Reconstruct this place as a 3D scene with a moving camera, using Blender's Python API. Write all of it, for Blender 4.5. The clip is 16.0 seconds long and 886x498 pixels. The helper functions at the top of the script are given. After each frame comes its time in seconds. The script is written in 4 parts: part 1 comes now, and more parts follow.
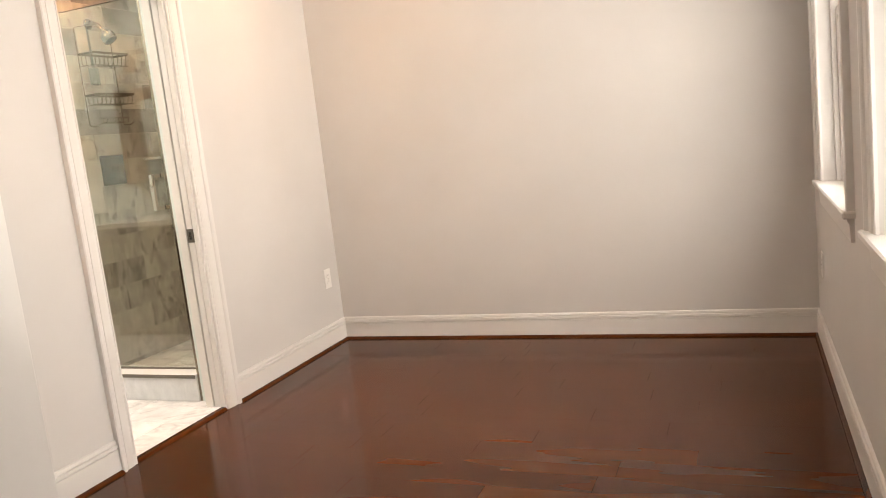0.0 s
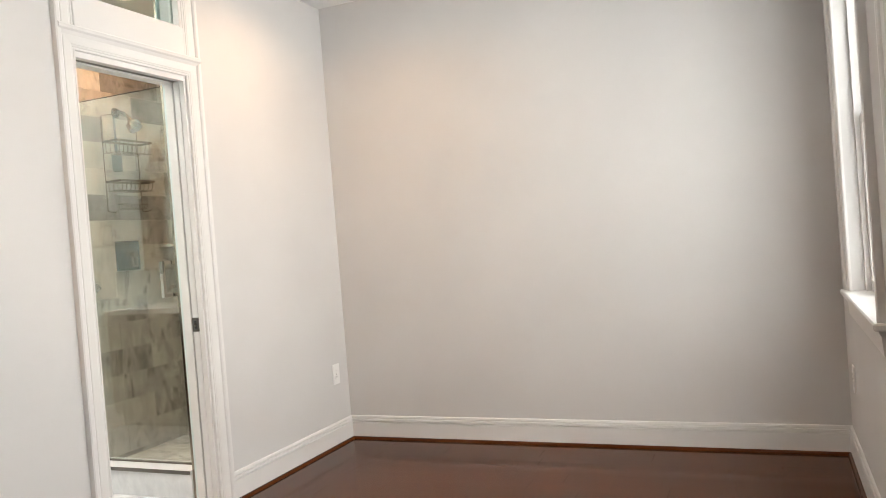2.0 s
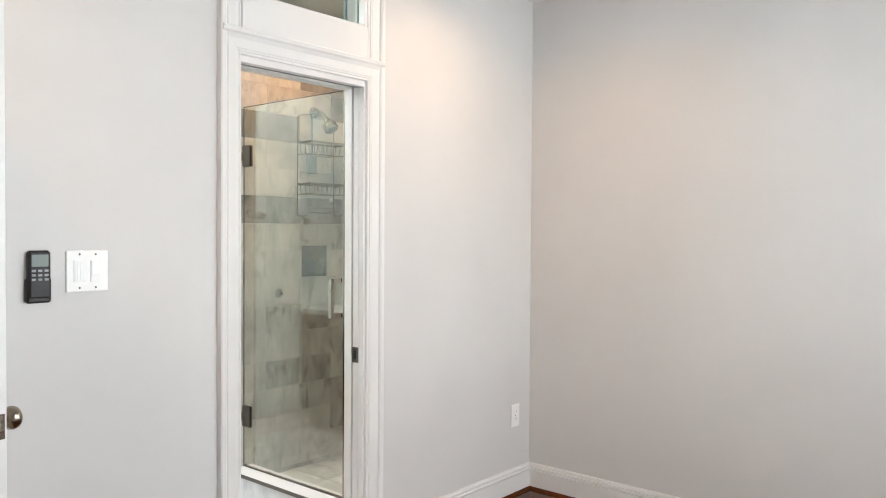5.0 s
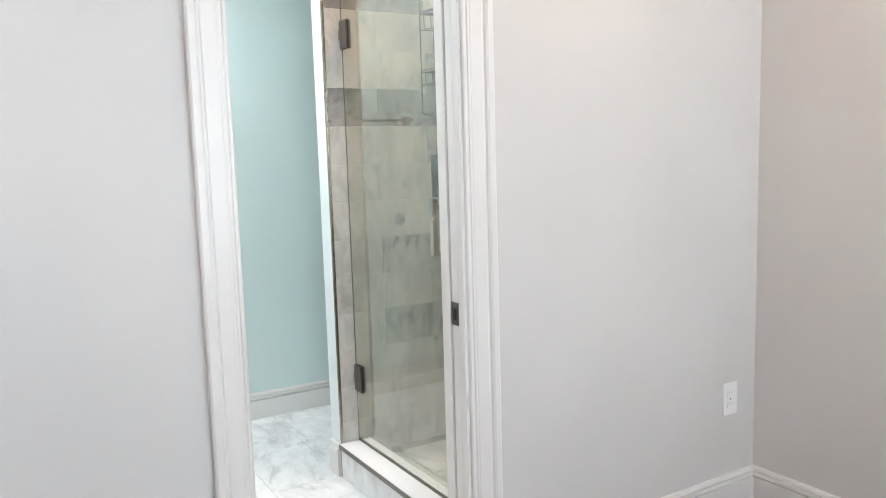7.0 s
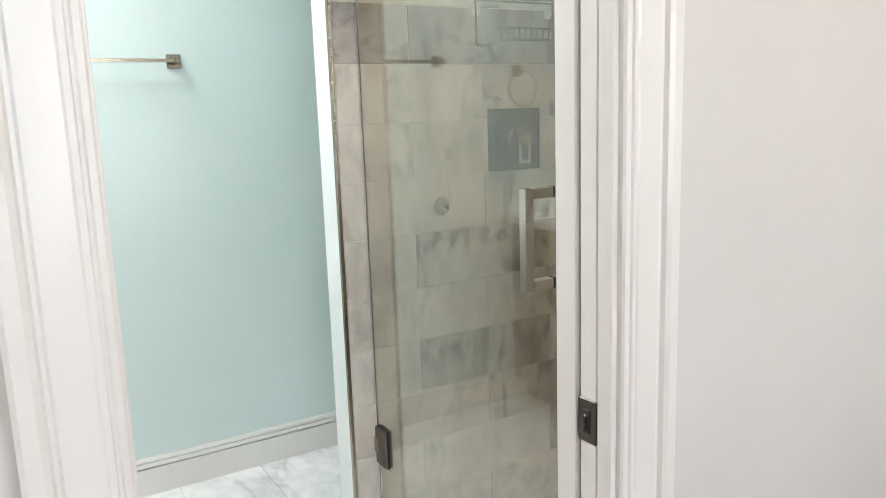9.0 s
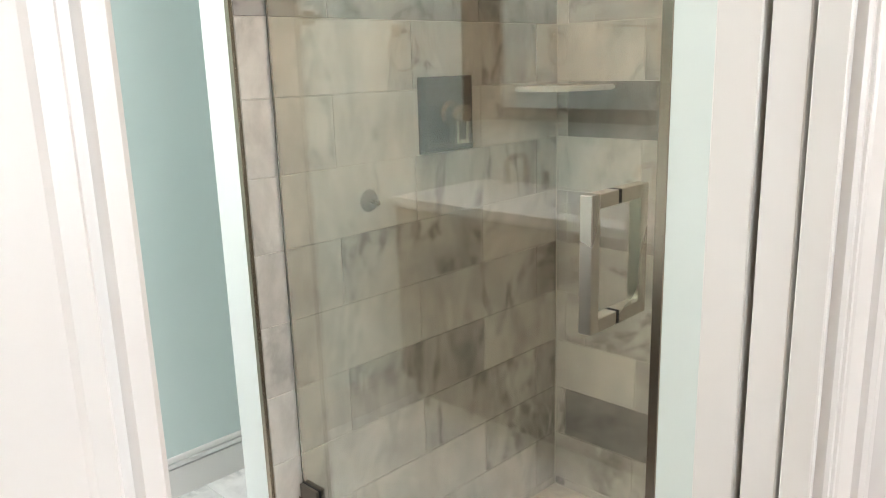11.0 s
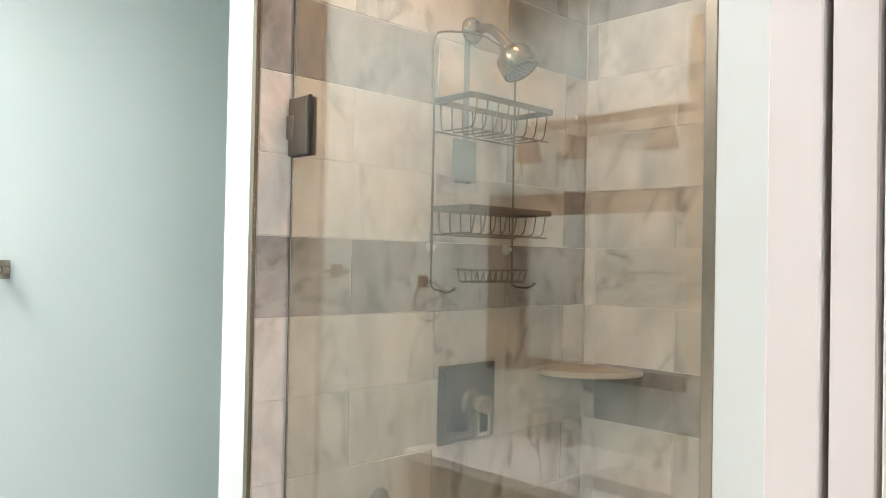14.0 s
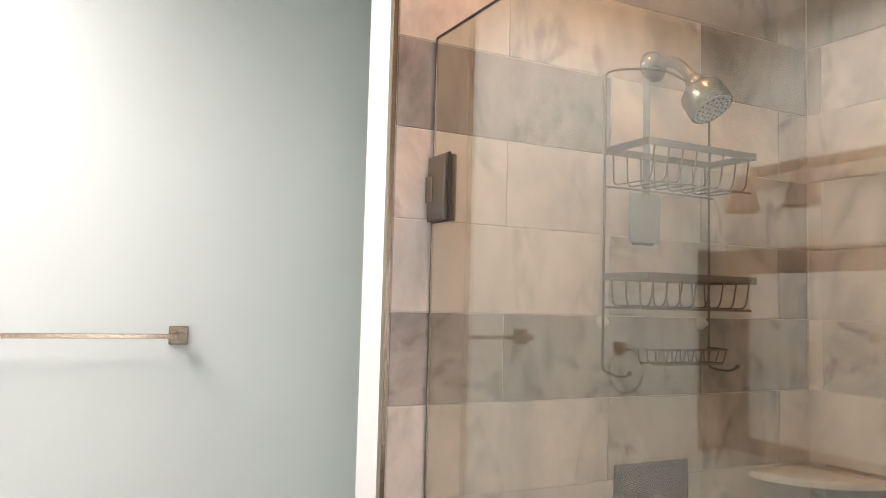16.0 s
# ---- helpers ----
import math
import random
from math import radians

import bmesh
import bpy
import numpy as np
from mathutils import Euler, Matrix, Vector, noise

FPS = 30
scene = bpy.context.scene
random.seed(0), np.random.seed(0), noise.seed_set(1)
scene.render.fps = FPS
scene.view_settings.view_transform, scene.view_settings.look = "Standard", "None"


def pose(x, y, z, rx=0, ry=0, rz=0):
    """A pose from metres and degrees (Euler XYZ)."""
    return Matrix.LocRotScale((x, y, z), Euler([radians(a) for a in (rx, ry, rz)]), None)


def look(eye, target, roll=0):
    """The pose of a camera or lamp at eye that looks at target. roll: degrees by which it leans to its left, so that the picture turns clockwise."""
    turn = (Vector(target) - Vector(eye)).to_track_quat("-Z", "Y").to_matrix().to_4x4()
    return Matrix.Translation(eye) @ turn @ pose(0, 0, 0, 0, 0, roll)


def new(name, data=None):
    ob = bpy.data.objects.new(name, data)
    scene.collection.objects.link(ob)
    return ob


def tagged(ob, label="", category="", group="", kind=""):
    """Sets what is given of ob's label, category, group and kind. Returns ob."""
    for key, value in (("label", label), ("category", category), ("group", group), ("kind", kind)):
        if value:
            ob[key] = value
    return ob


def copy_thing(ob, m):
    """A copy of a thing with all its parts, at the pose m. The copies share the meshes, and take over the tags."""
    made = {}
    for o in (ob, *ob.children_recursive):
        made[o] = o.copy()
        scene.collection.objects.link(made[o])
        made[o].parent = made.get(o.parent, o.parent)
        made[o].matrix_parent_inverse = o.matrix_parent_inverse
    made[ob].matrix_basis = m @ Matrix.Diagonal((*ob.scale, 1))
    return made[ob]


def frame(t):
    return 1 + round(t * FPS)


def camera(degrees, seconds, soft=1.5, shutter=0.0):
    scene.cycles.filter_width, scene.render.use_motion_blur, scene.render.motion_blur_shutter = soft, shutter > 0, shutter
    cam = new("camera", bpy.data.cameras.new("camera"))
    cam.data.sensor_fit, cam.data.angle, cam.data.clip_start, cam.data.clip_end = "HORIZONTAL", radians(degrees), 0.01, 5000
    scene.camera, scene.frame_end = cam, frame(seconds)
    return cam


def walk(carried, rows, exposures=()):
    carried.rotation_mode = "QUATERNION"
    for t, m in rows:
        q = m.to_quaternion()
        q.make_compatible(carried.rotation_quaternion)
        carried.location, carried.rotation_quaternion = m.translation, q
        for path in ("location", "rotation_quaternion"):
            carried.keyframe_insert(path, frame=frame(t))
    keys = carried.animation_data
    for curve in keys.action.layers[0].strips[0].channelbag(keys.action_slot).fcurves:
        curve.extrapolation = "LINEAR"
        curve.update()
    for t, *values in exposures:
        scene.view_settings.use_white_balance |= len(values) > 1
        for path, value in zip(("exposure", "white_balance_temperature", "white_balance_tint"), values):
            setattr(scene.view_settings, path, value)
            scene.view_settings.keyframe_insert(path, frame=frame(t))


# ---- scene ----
cam = camera(59.9, 16.0, 1.0)
PATH = [
    (0, (2.489, -4.31, 1.233), (1.748, -2.474, 0.945), -6.4),
    (0.5, (2.499, -4.291, 1.187), (1.755, -2.448, 0.967), -6.1),
    (1, (2.498, -4.258, 1.161), (1.751, -2.409, 1.014), -5.6),
    (1.5, (2.504, -4.221, 1.173), (1.744, -2.373, 1.095), -5.1),
    (2, (2.498, -4.195, 1.214), (1.717, -2.355, 1.184), -4.5),
    (2.5, (2.483, -4.17, 1.263), (1.675, -2.341, 1.278), -3.6),
    (3, (2.468, -4.132, 1.314), (1.62, -2.322, 1.369), -2.5),
    (3.5, (2.469, -4.101, 1.36), (1.551, -2.325, 1.443), -1.5),
    (4, (2.446, -4.057, 1.405), (1.424, -2.34, 1.486), -0.6),
    (4.5, (2.429, -3.893, 1.419), (1.275, -2.26, 1.451), -0.0),
    (4.7, (2.423, -3.78, 1.428), (1.215, -2.186, 1.43), 0.2),
    (6.8, (1.895, -2.491, 1.373), (0.213, -1.437, 1.128), -1.6),
    (7, (1.79, -2.438, 1.346), (0.094, -1.406, 1.102), -1.7),
    (7.5, (1.51, -2.236, 1.346), (-0.23, -1.286, 1.086), -2.0),
    (8, (1.272, -2.068, 1.339), (-0.495, -1.177, 1.048), -2.0),
    (8.2, (1.183, -2.037, 1.335), (-0.59, -1.163, 1.031), -1.7),
    (10.3, (0.244, -1.998, 1.375), (-1.159, -0.658, 0.887), -2.1),
    (10.5, (0.231, -2.002, 1.37), (-1.153, -0.643, 0.879), -2.0),
    (11, (0.215, -2.003, 1.371), (-1.141, -0.61, 0.904), -1.7),
    (11.5, (0.197, -1.989, 1.393), (-1.145, -0.567, 0.974), -1.1),
    (12, (0.186, -1.982, 1.421), (-1.156, -0.54, 1.076), -0.5),
    (12.5, (0.181, -1.975, 1.455), (-1.18, -0.532, 1.199), 0.0),
    (13, (0.172, -1.972, 1.496), (-1.209, -0.535, 1.335), 0.4),
    (13.5, (0.161, -1.957, 1.547), (-1.246, -0.538, 1.474), 1.0),
    (14, (0.158, -1.934, 1.583), (-1.278, -0.542, 1.612), 1.1),
    (14.5, (0.155, -1.914, 1.63), (-1.317, -0.565, 1.753), 1.3),
    (15, (0.158, -1.875, 1.673), (-1.369, -0.597, 1.858), 1.5),
    (15.5, (0.139, -1.815, 1.675), (-1.489, -0.67, 1.874), 1.7),
    (16, (0.06, -1.705, 1.638), (-1.709, -0.784, 1.779), 1.5),
]
EXPOSURES = [(0, 0.07, 8600, 19), (1.5, 0.0, 7550, 14), (3.5, -0.08, 6950, 11), (7.0, -0.13, 6450, 11), (8.0, -0.17, 6550, 11), (10.5, 0.03, 7000, 13), (12.5, 0.02, 6900, 13), (14.0, -0.05, 7050, 19), (15.0, -0.17, 7200, 24), (16, -0.29, 7700, 30)]
walk(cam, [(t, look(eye, target, roll)) for t, eye, target, roll in PATH], EXPOSURES)

# ---- world and large lights ----
world = bpy.data.worlds.new("world")
scene.world = world
world.use_nodes = True
_wn = world.node_tree.nodes
_sky = _wn.new("ShaderNodeTexSky")
_sky.sky_type, _sky.sun_disc = "NISHITA", False
_sky.sun_elevation, _sky.sun_rotation = radians(50), radians(200)
world.node_tree.links.new(_sky.outputs[0], _wn["Background"].inputs[0])
_wn["Background"].inputs[1].default_value = 0.12


def area_light(name, place, target, sx, sy, power, color):
    d = bpy.data.lights.new(name, "AREA")
    d.shape, d.size, d.size_y, d.energy, d.color = "RECTANGLE", sx, sy, power, color
    ob = new(name, d)
    ob.matrix_world = look(place, target)
    return ob


def can_light(name, place, power, color, size=0.1, spread=150):
    d = bpy.data.lights.new(name, "AREA")
    d.shape, d.size, d.energy, d.color, d.spread = "DISK", size, power, color, radians(spread)
    ob = new(name, d)
    ob.matrix_world = look(place, (place[0], place[1] + 0.0001, place[2] - 1))
    return ob


DAY = (0.86, 0.93, 1.0)
XC, YD, ZC = 2.81, -5.25, 2.70          # window wall, south wall, bedroom ceiling
T = 0.135                               # thickness of the wall to the bathroom
TP = 0.117                              # the same, at the pocket
XT, YB, ZB = -2.03, -2.85, 2.70         # bathroom: far wall, vanity wall, ceiling
XS, YS, XN = -1.090, -0.178, -0.217     # shower: valve wall, back wall, near wall
YG = -1.127                             # shower glass
WINDOWS = [(-1.44, -0.50), (-2.96, -2.02)]
ZW0, ZW1 = 0.845, 2.30
for a, b in WINDOWS:
    area_light("window_daylight", (XC + 0.155, (a + b) / 2, (ZW0 + ZW1) / 2), (0, (a + b) / 2, (ZW0 + ZW1) / 2), b - a, ZW1 - ZW0, 35, DAY)
# the second can is added out of view to fill the south end
BED_CANS = [(0.578, -0.915), (0.57, -3.30)]
for x, y in BED_CANS:
    can_light("recessed_bulb", (x, y, ZC - 0.012), 7.4, (1.0, 0.64, 0.36))
SHOWER_CAN = (-0.72, -0.88)
can_light("recessed_bulb", (*SHOWER_CAN, ZB - 0.012), 5.9, (1.0, 0.57, 0.30))
SKY = (-1.77, -0.80, -2.62, -1.95)       # skylight over the vanity: x and y range
skylight_lamp = area_light("skylight_daylight", ((SKY[0] + SKY[1]) / 2, (SKY[2] + SKY[3]) / 2, ZB + 0.052), ((SKY[0] + SKY[1]) / 2, (SKY[2] + SKY[3]) / 2 + 0.0001, 0), SKY[1] - SKY[0], SKY[3] - SKY[2], 49, (0.97, 0.98, 1.0))
skylight_lamp.data.spread = radians(168)


# ---- materials ----
def material(name, base, rough=0.5, metal=0.0, **more):
    m = bpy.data.materials.new(name)
    m.use_nodes = True
    p = m.node_tree.nodes["Principled BSDF"]
    p.inputs["Base Color"].default_value = (*base, 1)
    p.inputs["Roughness"].default_value = rough
    p.inputs["Metallic"].default_value = metal
    for key, value in more.items():
        p.inputs[key.replace("_", " ")].default_value = value
    return m


def node(m, kind, **sockets):
    n = m.node_tree.nodes.new(kind)
    for key, value in sockets.items():
        n.inputs[key.replace("_", " ")].default_value = value
    return n


def link(m, a, b):
    m.node_tree.links.new(a, b)


def shader(m):
    return m.node_tree.nodes["Principled BSDF"]


def ramp(m, fac, stops):
    r = m.node_tree.nodes.new("ShaderNodeValToRGB")
    while len(r.color_ramp.elements) < len(stops):
        r.color_ramp.elements.new(0.5)
    for e, (pos, col) in zip(r.color_ramp.elements, stops):
        e.position, e.color = pos, (*col, 1)
    link(m, fac, r.inputs[0])
    return r.outputs[0]


def bump(m, height, strength, distance):
    b = node(m, "ShaderNodeBump", Strength=strength, Distance=distance)
    link(m, height, b.inputs["Height"])
    link(m, b.outputs[0], shader(m).inputs["Normal"])


def paint(name, base, rough, mottle=0.03, texture=0.06):
    """Rolled wall paint: faint mottling and orange peel."""
    m = material(name, base, rough)
    c = m.node_tree.nodes.new("ShaderNodeTexCoord")
    n1 = node(m, "ShaderNodeTexNoise", Scale=1.7, Detail=3.0)
    link(m, c.outputs["Object"], n1.inputs["Vector"])
    lo = tuple(v * (1 - mottle) for v in base)
    hi = tuple(min(1, v * (1 + mottle)) for v in base)
    link(m, ramp(m, n1.outputs["Fac"], [(0.3, lo), (0.7, hi)]), shader(m).inputs["Base Color"])
    n2 = node(m, "ShaderNodeTexNoise", Scale=260.0, Detail=2.0)
    link(m, c.outputs["Object"], n2.inputs["Vector"])
    bump(m, n2.outputs["Fac"], texture, 0.002)
    return m


def marble(name, lo, hi, vein, scale=1.0, rough=0.22, spread=0.10, veins=0.5):
    """Honed marble: clouds and wandering veins; every piece takes its own cut of the stone by its random number."""
    m = material(name, hi, rough)
    c = m.node_tree.nodes.new("ShaderNodeTexCoord")
    o = m.node_tree.nodes.new("ShaderNodeObjectInfo")
    mul = node(m, "ShaderNodeMath"); mul.operation = "MULTIPLY"; mul.inputs[1].default_value = 37.0
    link(m, o.outputs["Random"], mul.inputs[0])
    off = m.node_tree.nodes.new("ShaderNodeCombineXYZ")
    link(m, mul.outputs[0], off.inputs[0]); link(m, mul.outputs[0], off.inputs[1]); link(m, mul.outputs[0], off.inputs[2])
    # the bed of the stone lies aslant in each piece
    turn = m.node_tree.nodes.new("ShaderNodeVectorRotate")
    turn.rotation_type = "EULER_XYZ"
    link(m, off.outputs[0], turn.inputs["Rotation"])
    link(m, c.outputs["Object"], turn.inputs["Vector"])
    add = m.node_tree.nodes.new("ShaderNodeVectorMath")
    link(m, turn.outputs[0], add.inputs[0]); link(m, off.outputs[0], add.inputs[1])
    mp = m.node_tree.nodes.new("ShaderNodeMapping"); mp.inputs["Scale"].default_value = (0.8, 1.7, 1.1)
    link(m, add.outputs[0], mp.inputs[0])
    cloud = node(m, "ShaderNodeTexNoise", Scale=4.2 * scale, Detail=6.0, Roughness=0.58, Distortion=0.5)
    link(m, mp.outputs[0], cloud.inputs["Vector"])
    fine = node(m, "ShaderNodeTexNoise", Scale=17.0 * scale, Detail=4.0, Roughness=0.62, Distortion=0.4)
    link(m, mp.outputs[0], fine.inputs["Vector"])
    # veins: thin bands round the middle value of a warped noise
    wander = node(m, "ShaderNodeTexNoise", Scale=2.3 * scale, Detail=4.0, Roughness=0.5, Distortion=0.7)
    link(m, mp.outputs[0], wander.inputs["Vector"])
    # tone of the single piece
    tone = m.node_tree.nodes.new("ShaderNodeMapRange")
    tone.inputs["To Min"].default_value, tone.inputs["To Max"].default_value = -spread, spread
    frac = node(m, "ShaderNodeMath"); frac.operation = "MULTIPLY"; frac.inputs[1].default_value = 7.31
    wrap = node(m, "ShaderNodeMath"); wrap.operation = "FRACT"
    link(m, o.outputs["Random"], frac.inputs[0]); link(m, frac.outputs[0], wrap.inputs[0]); link(m, wrap.outputs[0], tone.inputs["Value"])
    s = node(m, "ShaderNodeMath"); s.operation = "ADD"
    link(m, cloud.outputs["Fac"], s.inputs[0]); link(m, tone.outputs[0], s.inputs[1])
    body = ramp(m, s.outputs[0], [(0.30, lo), (0.47, tuple(0.4 * a + 0.6 * b for a, b in zip(lo, hi))), (0.62, hi)])
    line = ramp(m, wander.outputs["Fac"], [(0.455, (0, 0, 0)), (0.494, (1, 1, 1)), (0.502, (1, 1, 1)), (0.525, (0, 0, 0))])
    # veins come and go
    gate = ramp(m, fine.outputs["Fac"], [(0.40, (veins, veins, veins)), (0.62, (0.06 * veins, 0.06 * veins, 0.06 * veins))])
    k = node(m, "ShaderNodeMath"); k.operation = "MULTIPLY"
    link(m, line, k.inputs[0]); link(m, gate, k.inputs[1])
    mix = m.node_tree.nodes.new("ShaderNodeMixRGB")
    mix.inputs[2].default_value = (*vein, 1)
    link(m, k.outputs[0], mix.inputs[0]); link(m, body, mix.inputs[1])
    grainy = m.node_tree.nodes.new("ShaderNodeMixRGB")
    grainy.blend_type = "MULTIPLY"
    grainy.inputs[0].default_value = 1.0
    link(m, mix.outputs[0], grainy.inputs[1])
    link(m, ramp(m, fine.outputs["Fac"], [(0.30, (0.86, 0.86, 0.86)), (0.60, (1.0, 1.0, 1.0))]), grainy.inputs[2])
    link(m, grainy.outputs[0], shader(m).inputs["Base Color"])
    bump(m, cloud.outputs["Fac"], 0.06, 0.002)
    return m


def hardwood(name):
    """Red-brown stained planks with grain along x and a satin varnish."""
    m = material(name, (0.12, 0.035, 0.015), 0.13, 0.0, Specular_IOR_Level=0.22)
    c = m.node_tree.nodes.new("ShaderNodeTexCoord")
    o = m.node_tree.nodes.new("ShaderNodeObjectInfo")
    mul = node(m, "ShaderNodeMath"); mul.operation = "MULTIPLY"; mul.inputs[1].default_value = 53.0
    link(m, o.outputs["Random"], mul.inputs[0])
    off = m.node_tree.nodes.new("ShaderNodeCombineXYZ")
    link(m, mul.outputs[0], off.inputs[0]); link(m, mul.outputs[0], off.inputs[1])
    add = m.node_tree.nodes.new("ShaderNodeVectorMath")
    link(m, c.outputs["Object"], add.inputs[0]); link(m, off.outputs[0], add.inputs[1])
    mp = m.node_tree.nodes.new("ShaderNodeMapping"); mp.inputs["Scale"].default_value = (0.7, 6.5, 6.5)
    link(m, add.outputs[0], mp.inputs[0])
    grain = node(m, "ShaderNodeTexNoise", Scale=2.2, Detail=2.0, Roughness=0.4, Distortion=0.2)
    link(m, mp.outputs[0], grain.inputs["Vector"])
    blot = node(m, "ShaderNodeTexNoise", Scale=1.6, Detail=2.0, Roughness=0.45)
    link(m, add.outputs[0], blot.inputs["Vector"])
    a = node(m, "ShaderNodeMath"); a.operation = "ADD"
    link(m, grain.outputs["Fac"], a.inputs[0]); link(m, blot.outputs["Fac"], a.inputs[1])
    b = node(m, "ShaderNodeMath"); b.operation = "MULTIPLY_ADD"; b.inputs[1].default_value = 0.46
    link(m, o.outputs["Random"], b.inputs[0]); link(m, a.outputs[0], b.inputs[2])
    h = node(m, "ShaderNodeMath"); h.operation = "MULTIPLY"; h.inputs[1].default_value = 0.5
    link(m, b.outputs[0], h.inputs[0])
    link(m, ramp(m, h.outputs[0], [(0.36, (0.043, 0.0102, 0.0016)), (0.62, (0.067, 0.0166, 0.0028)), (0.98, (0.098, 0.0272, 0.0052))]), shader(m).inputs["Base Color"])
    return m


def brushed(name, base, rough=0.3):
    """Satin metal with slow, faint changes in its polish."""
    m = material(name, base, rough, 1.0)
    c = m.node_tree.nodes.new("ShaderNodeTexCoord")
    n = node(m, "ShaderNodeTexNoise", Scale=4.0, Detail=1.0)
    link(m, c.outputs["Object"], n.inputs["Vector"])
    r = m.node_tree.nodes.new("ShaderNodeMapRange")
    r.inputs["To Min"].default_value, r.inputs["To Max"].default_value = rough * 0.95, rough * 1.08
    link(m, n.outputs["Fac"], r.inputs["Value"]); link(m, r.outputs[0], shader(m).inputs["Roughness"])
    return m


def clear_glass(name, tint, rough=0.0, ior=1.5):
    m = material(name, tint, rough, 0.0, Transmission_Weight=1.0, IOR=ior)
    return m


def glow(name, color, strength):
    m = bpy.data.materials.new(name)
    m.use_nodes = True
    p = m.node_tree.nodes["Principled BSDF"]
    p.inputs["Base Color"].default_value = (*color, 1)
    p.inputs["Emission Color"].default_value = (*color, 1)
    p.inputs["Emission Strength"].default_value = strength
    return m


WALL = paint("greige_wall_paint", (0.60, 0.585, 0.57), 0.55)
CEIL = paint("ceiling_white_paint", (0.74, 0.73, 0.72), 0.7)
TEAL = paint("pale_teal_wall_paint", (0.57, 0.675, 0.66), 0.42)
TRIM = paint("white_trim_enamel", (0.70, 0.685, 0.665), 0.28, 0.015, 0.02)
# facing of the shower side wall's end, much paler than TEAL
ENDCAP = paint("pale_blue_white_facing", (0.69, 0.745, 0.735), 0.35, 0.015, 0.02)
# the wall's teal made lighter: stronger daylight put into the colour
TEAL_LIT = paint("daylit_teal_paint", (0.63, 0.70, 0.68), 0.35, 0.015, 0.02)
DOORW = paint("white_door_enamel", (0.71, 0.695, 0.68), 0.35, 0.02, 0.04)
WOOD = hardwood("red_brown_hardwood")
SHOE = hardwood("stained_shoe_moulding")
MARBLE = marble("shower_marble", (0.34, 0.33, 0.315), (0.59, 0.573, 0.54), (0.235, 0.226, 0.212), 1.0, 0.22, 0.06, 0.6)
MARBLE_PALE = marble("pale_cream_marble", (0.48, 0.465, 0.437), (0.69, 0.67, 0.628), (0.36, 0.347, 0.325), 0.9, 0.22, 0.05, 0.4)
MARBLE_GREY = marble("grey_marble", (0.205, 0.2, 0.195), (0.40, 0.39, 0.375), (0.15, 0.145, 0.138), 1.0, 0.22, 0.05, 0.5)
MARBLE_VEINED = marble("strongly_veined_marble", (0.35, 0.34, 0.322), (0.61, 0.595, 0.56), (0.235, 0.225, 0.21), 0.9, 0.22, 0.03, 0.7)
MARBLE_FLOOR = marble("floor_marble", (0.66, 0.67, 0.68), (0.86, 0.86, 0.855), (0.50, 0.52, 0.54), 0.7, 0.25, 0.05, 0.6)
GROUT = paint("pale_grout", (0.66, 0.63, 0.58), 0.85)
FLOOR_GROUT = paint("light_floor_grout", (0.70, 0.70, 0.69), 0.8)
NICKEL = brushed("brushed_nickel", (0.35, 0.305, 0.245), 0.24)
CHROME = brushed("satin_nickel_pull", (0.56, 0.53, 0.475), 0.27)
BRONZE = brushed("aged_dark_nickel", (0.20, 0.185, 0.165), 0.34)
WIRE = brushed("caddy_steel_wire", (0.19, 0.162, 0.13), 0.30)
VALVE = brushed("smoky_nickel", (0.18, 0.164, 0.14), 0.25)
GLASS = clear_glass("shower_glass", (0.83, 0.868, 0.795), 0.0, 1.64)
PANE = clear_glass("window_pane_glass", (0.96, 0.98, 0.97))
MIRROR = material("silvered_mirror", (0.9, 0.9, 0.9), 0.02, 1.0)
BLACK = material("black_plastic", (0.008, 0.008, 0.009), 0.5)
RUBBER = material("dark_rubber", (0.02, 0.02, 0.02), 0.6)
PLASTIC = material("white_plastic", (0.80, 0.79, 0.77), 0.3)
SLOT = material("shaded_slot", (0.42, 0.41, 0.40), 0.5)
BUTTON = material("grey_buttons", (0.32, 0.33, 0.34), 0.4)
SCREEN = material("grey_green_screen", (0.20, 0.24, 0.23), 0.15)
FANWOOD = paint("dark_espresso_blade", (0.014, 0.010, 0.008), 0.6, 0.2)
VANITY = paint("dark_vanity_wood", (0.055, 0.036, 0.025), 0.4, 0.25)
QUARTZ = paint("white_quartz", (0.83, 0.835, 0.835), 0.2, 0.02, 0.0)
FRAMEGOLD = brushed("pale_gilt_frame", (0.55, 0.47, 0.36), 0.4)
BLUE = material("translucent_blue_plastic", (0.66, 0.77, 0.80), 0.25, 0.0, Transmission_Weight=0.80, IOR=1.15)
FRAMEWOOD = paint("brown_mirror_frame_wood", (0.15, 0.112, 0.085), 0.4, 0.25)
SHADE = material("smoky_brown_shade", (0.11, 0.085, 0.065), 0.3)
LAMP_WARM = glow("warm_lamp_lens", (1.0, 0.83, 0.62), 14.0)
OUTSIDE = glow("bright_overcast_distance", (0.93, 0.97, 1.0), 2.2)


# ---- mesh helpers ----
LOC = {}


def thing(name, place, label, category, group="", kind=""):
    ob = new(name)
    ob.location = place
    ob.empty_display_size = 0.05
    LOC[ob.name] = Vector(place)
    return tagged(ob, label, category, group, kind)


